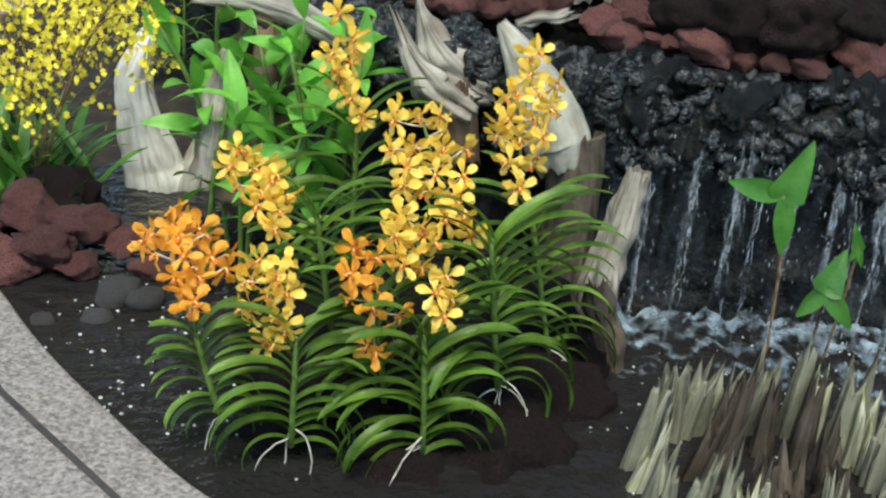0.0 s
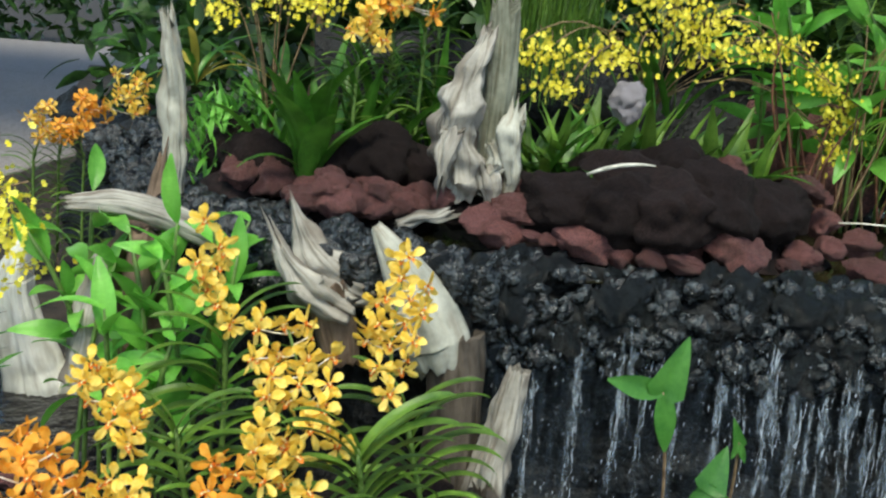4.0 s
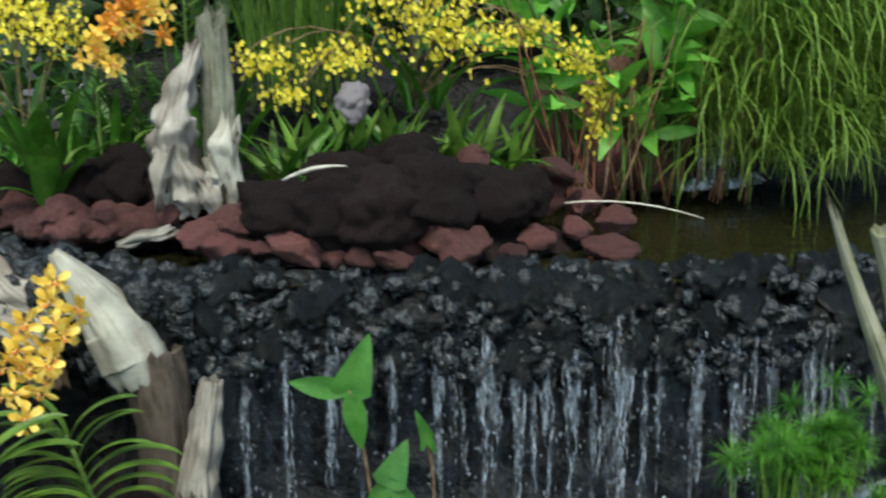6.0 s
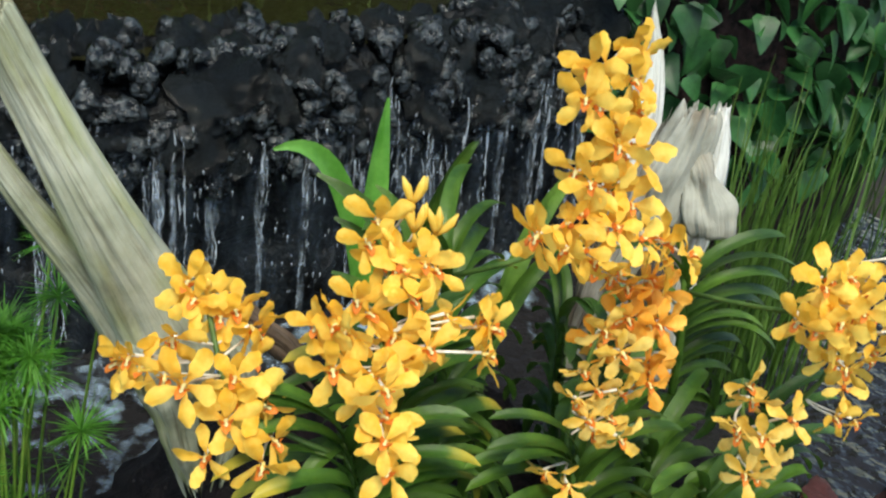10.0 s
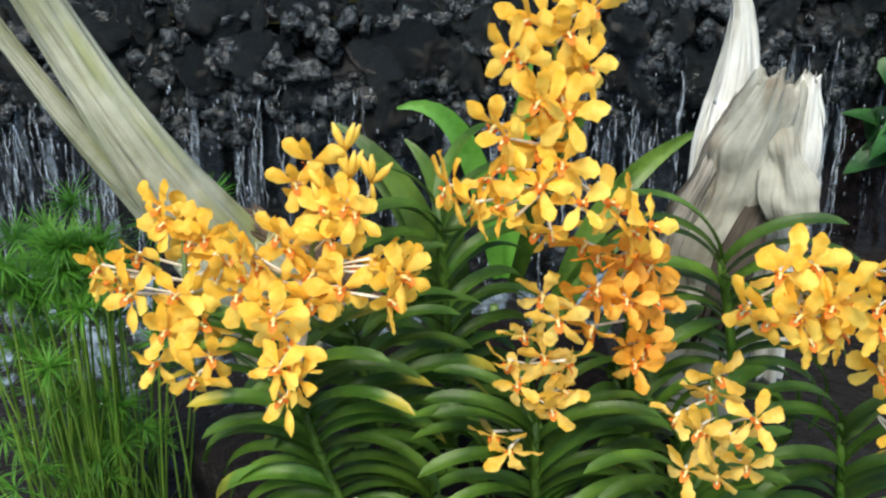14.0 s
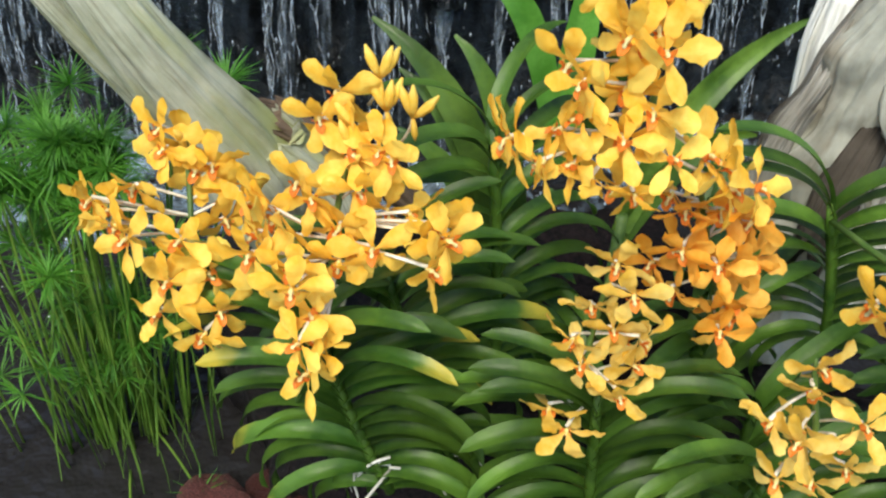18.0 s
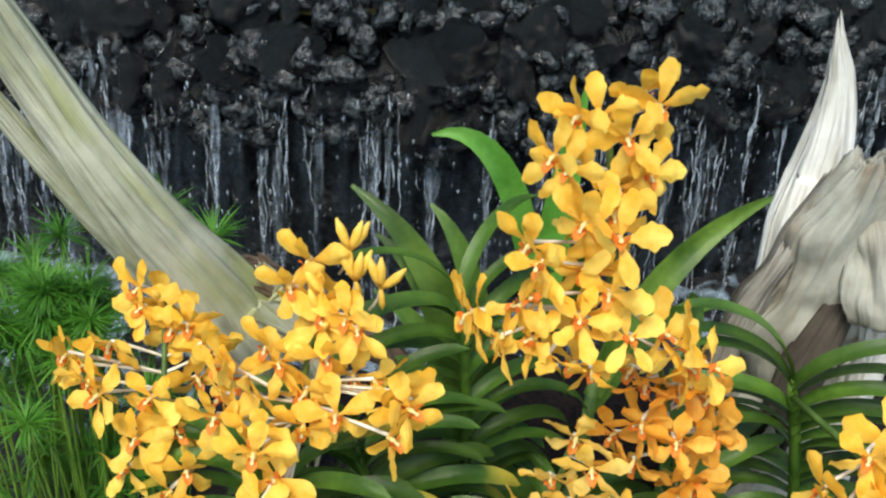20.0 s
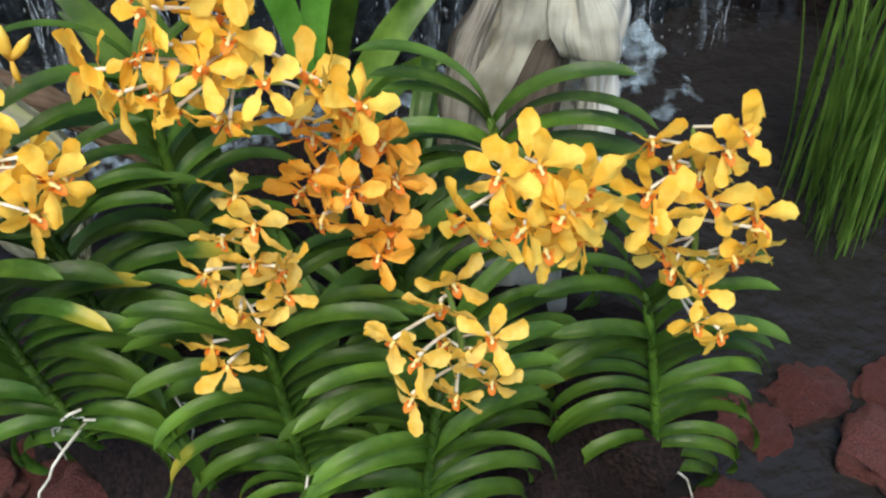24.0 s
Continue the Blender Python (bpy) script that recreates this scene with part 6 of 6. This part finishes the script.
# arrow-shaped leaves standing in the plunge pool
def arrow_leaf(joint, tip, lobes, width):
    """An arrow-shaped blade: a broad tip and two narrow lobes that meet at the stalk."""
    h = Heap()
    normal = (lobes[0] - joint).cross(lobes[1] - joint).normalized()
    if normal.y > 0:
        normal.negate()
    for k, end in enumerate((tip, *lobes)):
        ax = (end - joint).normalized()
        side = normal.cross(ax).normalized()
        up = ax.cross(side)
        m = Matrix((( ax.x, side.x, up.x, joint.x), (ax.y, side.y, up.y, joint.y), (ax.z, side.z, up.z, joint.z), (0, 0, 0, 1)))
        if k == 0:
            h.add(blade((end - joint).length * 1.12, width, 4, 8, heart, 0.2, 10, 4), m @ Matrix.Translation((-0.012, 0, 0)))
        else:
            h.add(blade((end - joint).length * 1.06, width * 0.62, 2, 10, lance, 0.2, 9, 3), m @ Matrix.Translation((-0.006, 0, 0)))
    return h.mesh("leaf", ARROW_LEAF)


for foot, joint, tip, lobes, width in (((0.76, 1.8, 0.0), (0.71, 1.8, 0.38), (0.75, 1.805, 0.485), ((0.6, 1.813, 0.402), (0.73, 1.79, 0.262)), 0.078), ((0.83, 1.78, 0.0), (0.752, 1.672, 0.25), (0.793, 1.694, 0.318), ((0.708, 1.675, 0.19), (0.807, 1.642, 0.177)), 0.062), ((0.87, 1.776, 0.0), (0.835, 1.72, 0.31), (0.812, 1.72, 0.365), ((0.825, 1.72, 0.272), (0.856, 1.715, 0.265)), 0.026)):
    foot = Vector(foot)
    root = thing("arrow_leaf_plant", "fresh green arrow-shaped leaf on a thin stalk in the water", "plant", "arrow leaves in the pond", m=Matrix.Translation(foot))
    rel = Vector(joint) - foot
    part("stalk", Heap().add(tube(bezier((0, 0, 0), rel * 0.55 + Vector((0.015, 0, 0.03)), rel, 8), [0.003] * 7 + [0.002], 6)).mesh("stalk", BROWNSTEM), root)
    part("leaf", arrow_leaf(rel, Vector(tip) - foot, [Vector(q) - foot for q in lobes], width), root)


def reach_leaf(base, bow, tip, width, mat):
    """A long pointed leaf that grows from base over bow to tip, keeled along its midrib."""
    verts, uvs = [], []
    line = bezier(base, bow, tip, 12)
    for i, c in enumerate(line):
        t = i / 11
        d = (line[min(11, i + 1)] - line[max(0, i - 1)]).normalized()
        side = d.cross(Vector((0.15, -1, 0.35))).normalized()
        up = side.cross(d)
        half = width / 2 * lance(0.12 + 0.88 * t)
        for k in range(5):
            q = k / 2 - 1
            verts.append(c + side * (q * half) + up * (abs(q) * half * 0.3))
            uvs.append((t, k / 4))
    return mesh("leaf", verts, grid_faces(12, 5), mat, uvs)


for at, spec in (((1.86, 1.44, 0.15), (((0.01, 0.01, 0.1), (0.02, 0.04, 0.27), (0.047, 0.071, 0.4), 0.05, GINGER_LEAF), ((0.0, 0.0, 0.12), (-0.04, 0.01, 0.4), (-0.14, 0.018, 0.364), 0.038, GINGER_LEAF), ((0.02, -0.02, 0.1), (0.05, -0.1, 0.4), (0.09, -0.09, 0.4), 0.034, DARK_LEAF))),
                 ((1.75, 1.11, 0.32), (((0, 0, 0.05), (-0.03, -0.01, 0.27), (-0.12, 0.053, 0.303), 0.034, ORCHID_LEAF), ((-0.01, 0, 0.04), (-0.03, 0.0, 0.23), (-0.098, 0.05, 0.255), 0.03, ORCHID_LEAF), ((0.0, -0.01, 0.03), (-0.03, 0.0, 0.18), (-0.1, 0.04, 0.2), 0.03, DARK_LEAF), ((0.01, 0, 0.04), (0.0, 0.02, 0.25), (-0.05, 0.06, 0.28), 0.028, DARK_LEAF))),
                 ((1.87, 1.16, 0.34), (((0, 0, 0.04), (0.05, 0.04, 0.2), (0.184, 0.09, 0.222), 0.036, ORCHID_LEAF), ((0, 0, 0.02), (0.05, 0.02, 0.15), (0.13, 0.03, 0.13), 0.03, DARK_LEAF)))):
    root = thing("long_leaf_plant", "plant with long pointed green leaves among the orchids", "plant", "long-leaved plants", m=Matrix.Translation(at))
    part("stem", Heap().add(tube([(0, 0, -0.12), (0, 0, 0.06)], [0.008, 0.006], 7)).mesh("stem", STEM), root)
    for base, bow, tip, width, mat in spec:
        part("leaf", reach_leaf(base, bow, tip, width, mat), root)


# ---- grasses, papyrus and reeds ----
def blades(h, n, box, length, width, r, rise=(78, 95), bend=(5, 60), mat=None):
    for i in range(n):
        p = Vector((r.uniform(box[0], box[1]), r.uniform(box[2], box[3]), r.uniform(box[4], box[5])))
        h.add(blade(r.uniform(*length), width * r.uniform(0.6, 1.4), r.uniform(*rise), r.uniform(*bend), lance, 0.2, 6, 2), turned(r.uniform(0, 360), p))
    return h


r5 = random.Random(5)
pap = thing("papyrus", "clump of dwarf papyrus with feathery green heads in the pond", "papyrus", m=Matrix.Translation((1.312, 1.26, 0.0)))
for i in range(90):
    a = Vector((r5.gauss(0, 0.04), r5.gauss(0, 0.026), -0.03))
    h = r5.gauss(0.42, 0.038) if i < 46 else r5.uniform(0.12, 0.3)
    b = Vector((a.x * 1.3 + 0.008 + r5.gauss(0, 0.022), a.y * 1.2 + r5.gauss(0, 0.02), h))
    if i > 87:
        b = Vector((0.05 + 0.06 * (i - 88), -0.25 + 0.1 * (i - 88), 0.05))
    stalk = part("stalk", Heap().add(tube(bezier(a, (a + b) / 2 + Vector((0, 0, 0.04)), b, 7), [0.0017] * 6 + [0.001], 4)).mesh("stalk", STALK), pap)
    heads = Heap()
    for k in range(90 if i < 46 else 30):
        d = Vector((r5.gauss(0, 1), r5.gauss(0, 1), r5.gauss(0.35, 0.7))).normalized()
        L = r5.uniform(0.02, 0.048)
        heads.add(blade(L, 0.0022, 0, 30, lance, 0, 3, 2), Matrix.Translation(b) @ d.to_track_quat("X", "Z").to_matrix().to_4x4())
    part("head", heads.mesh("head", PAPYRUS), stalk, "feathery bright green head", kind="stuff")
for nm, lab, n, box, L, w, mat, rise, bend in (
        ("hanging_grass", "curtain of long fine grass behind the upper pool", 3300, (1.98, 2.72, 2.46, 2.85, 0.56, 1.22), (0.3, 0.6), 0.006, HANGING, (30, 95), (60, 170)),
        ("tall_grass", "tuft of tall thin grass behind the driftwood", 260, (0.72, 1.05, 2.9, 3.05, 0.75, 0.95), (0.3, 0.5), 0.006, GRASS, (70, 100), (5, 40)),
        ("reeds", "upright green reeds standing at the pond's edge", 150, (2.53, 2.72, 1.28, 1.48, -0.05, 0.0), (0.3, 0.62), 0.006, GRASS, (80, 98), (0, 25)),
        ("reeds", "upright green reeds beside the climber", 70, (3.05, 3.6, 1.5, 1.75, -0.05, 0.05), (0.3, 0.7), 0.005, REED, (78, 98), (0, 30)),
        ("sedge", "sparse thin sedge growing in the shallow water", 46, (1.24, 1.44, 1.15, 1.36, -0.03, 0.0), (0.2, 0.36), 0.003, GRASS, (75, 98), (0, 40)),
        ("ground_grass", "grassy leaves under the yellow orchids", 260, (-1.0, -0.6, 2.5, 3.1, -0.05, 0.02), (0.14, 0.3), 0.013, BROAD_LEAF, (60, 90), (20, 80)),
        ("ground_fern", "bright small-leaved ground cover beside the island", 240, (-0.05, 0.12, 2.85, 3.1, 0.5, 0.7), (0.04, 0.1), 0.012, GINGER_LEAF, (30, 90), (20, 80))):
    thing(nm, lab, "grass", kind="stuff", data=blades(Heap(), n, box, L, w, r5, rise, bend).mesh(nm, mat))

# ---- climber with heart-shaped leaves on a dark hump ----
hump = rock_mesh("dark_rock", DARKLAVA, 77, 4, 0.3, 0.2)
thing("dark_rock", "dark mossy boulder under the climber", "rock", data=hump, m=Matrix.Translation((3.15, 2.05, 0.25)) @ Matrix.Diagonal((0.6, 0.3, 0.62, 1)))
climb = thing("climber", "dense climber with heart-shaped dark green leaves", "climber")
HEARTS = [leaf_mesh("leaf", 0.072, 0.052, 10 - 15 * i, 30, heart, IVY_LEAF, 0.2) for i in range(3)]
for i in range(640):
    x, z = RNG.uniform(2.6, 3.7), RNG.uniform(0.24, 0.95)
    y = 1.84 - 0.16 * math.sin(math.pi * min(1, max(0, (x - 2.55) / 1.1))) + RNG.gauss(0, 0.03) + 0.12 * z
    part("leaf", RNG.choice(HEARTS), climb, m=Matrix.Translation((x, y, z)) @ Matrix.Rotation(radians(-90 + RNG.gauss(-15, 60)), 4, "Z") @ Matrix.Rotation(radians(RNG.gauss(45, 30)), 4, "Y") @ Matrix.Rotation(radians(RNG.gauss(0, 25)), 4, "X") @ Matrix.Scale(RNG.uniform(0.7, 1.4), 4))

# ---- shrubs and trees that close the garden ----
def leaf_cloud(h, c, rad, n, size, r):
    for i in range(n):
        d = Vector((r.gauss(0, 1), r.gauss(0, 1), r.gauss(0, 1))).normalized() * r.uniform(0.55, 1.0)
        p = Vector(c) + Vector((d.x * rad[0], d.y * rad[1], d.z * rad[2]))
        h.add(blade(size * r.uniform(0.6, 1.4), size * 0.42, 0, 40, lance, 0.2, 4, 2), Matrix.Translation(p) @ Euler((r.gauss(0, 0.8), r.gauss(0.3, 0.6), r.uniform(0, 6.3))).to_matrix().to_4x4())
    return h


r6 = random.Random(6)
for i in range(14):
    x = 0.35 + (i - 1) * 0.36
    c = (0.12, 4.75, 0.5) if i == 0 else (x + r6.gauss(0, 0.1), 3.75 + r6.uniform(-0.2, 0.5), 0.95 + r6.uniform(0, 0.3))
    root = thing("shrub", "dense dark green garden shrub in the shade", "shrub", "shrubs behind the pool")
    part("branch", Heap().add(tube([(c[0], c[1], 0.3), (c[0], c[1], c[2])], [0.03, 0.015], 6)).mesh("branch", BROWNSTEM), root)
    part("crown", leaf_cloud(Heap(), c, (0.42, 0.32, 0.62), 620, 0.13, r6).mesh("crown", SHRUB), root, kind="stuff")
# added trees: they keep bright sky out of the water's reflections
for i in range(7):
    x, y, h = -2.4 + i * 1.9 + r6.gauss(0, 0.3), 6.2 + r6.uniform(0, 2.2), r6.uniform(3.6, 5.2)
    # left trees stay unseen; their crowns reach over to shade the far pavement
    if x < 0.6:
        x, y, h = -2.9 - 0.1 * i, 5.4 + 2.4 * i, 5.6
    root = thing("tree", "dark leafy tree added to close the garden and block light", "tree", "background trees")
    part("trunk", Heap().add(tube(bezier((x, y, -0.1), (x + 0.1, y, h * 0.4), (x, y, h * 0.8), 8), [0.12, 0.11, 0.1, 0.09, 0.08, 0.06, 0.04, 0.02], 8)).mesh("trunk", BROWNSTEM), root)
    crown = Heap()
    for k in range(28 if x < -2 else 9):
        leaf_cloud(crown, (x + r6.gauss(1.4 if x < -2 else 0, 0.6), y + r6.gauss(0, 0.4), h * r6.uniform(0.58 if x < -2 else 0.15, 0.95)), (0.8, 0.7, 0.6), 230, 0.3, r6)
    part("crown", crown.mesh("crown", SHRUB), root, kind="stuff")
hedge = Heap()
leaf_cloud(hedge, (-5.5, 13.6, 0.7), (6.8, 0.9, 1.5), 6000, 0.22, r6)
thing("hedge", "clipped dark green hedge beyond the pavement", "hedge", kind="stuff", data=hedge.mesh("hedge", SHRUB))


# ---- draw the planted terrace a little nearer to the weir ----
MARK = Vector((-0.11, 0.085, 1.128))
for ob in scene.objects:
    if ob.parent is None and (ob in ISLANDS or ob in TERRACE_PLANTS or ob.name.startswith(("hanging_grass", "tall_grass", "ground_fern"))):
        k = 0.97 if ob.name.startswith("lava_rock") and ob.matrix_basis.translation.y < 2.4 else 0.93
        ob.matrix_basis = Matrix.Translation(MARK) @ Matrix.Scale(k, 4) @ Matrix.Translation(-MARK) @ ob.matrix_basis
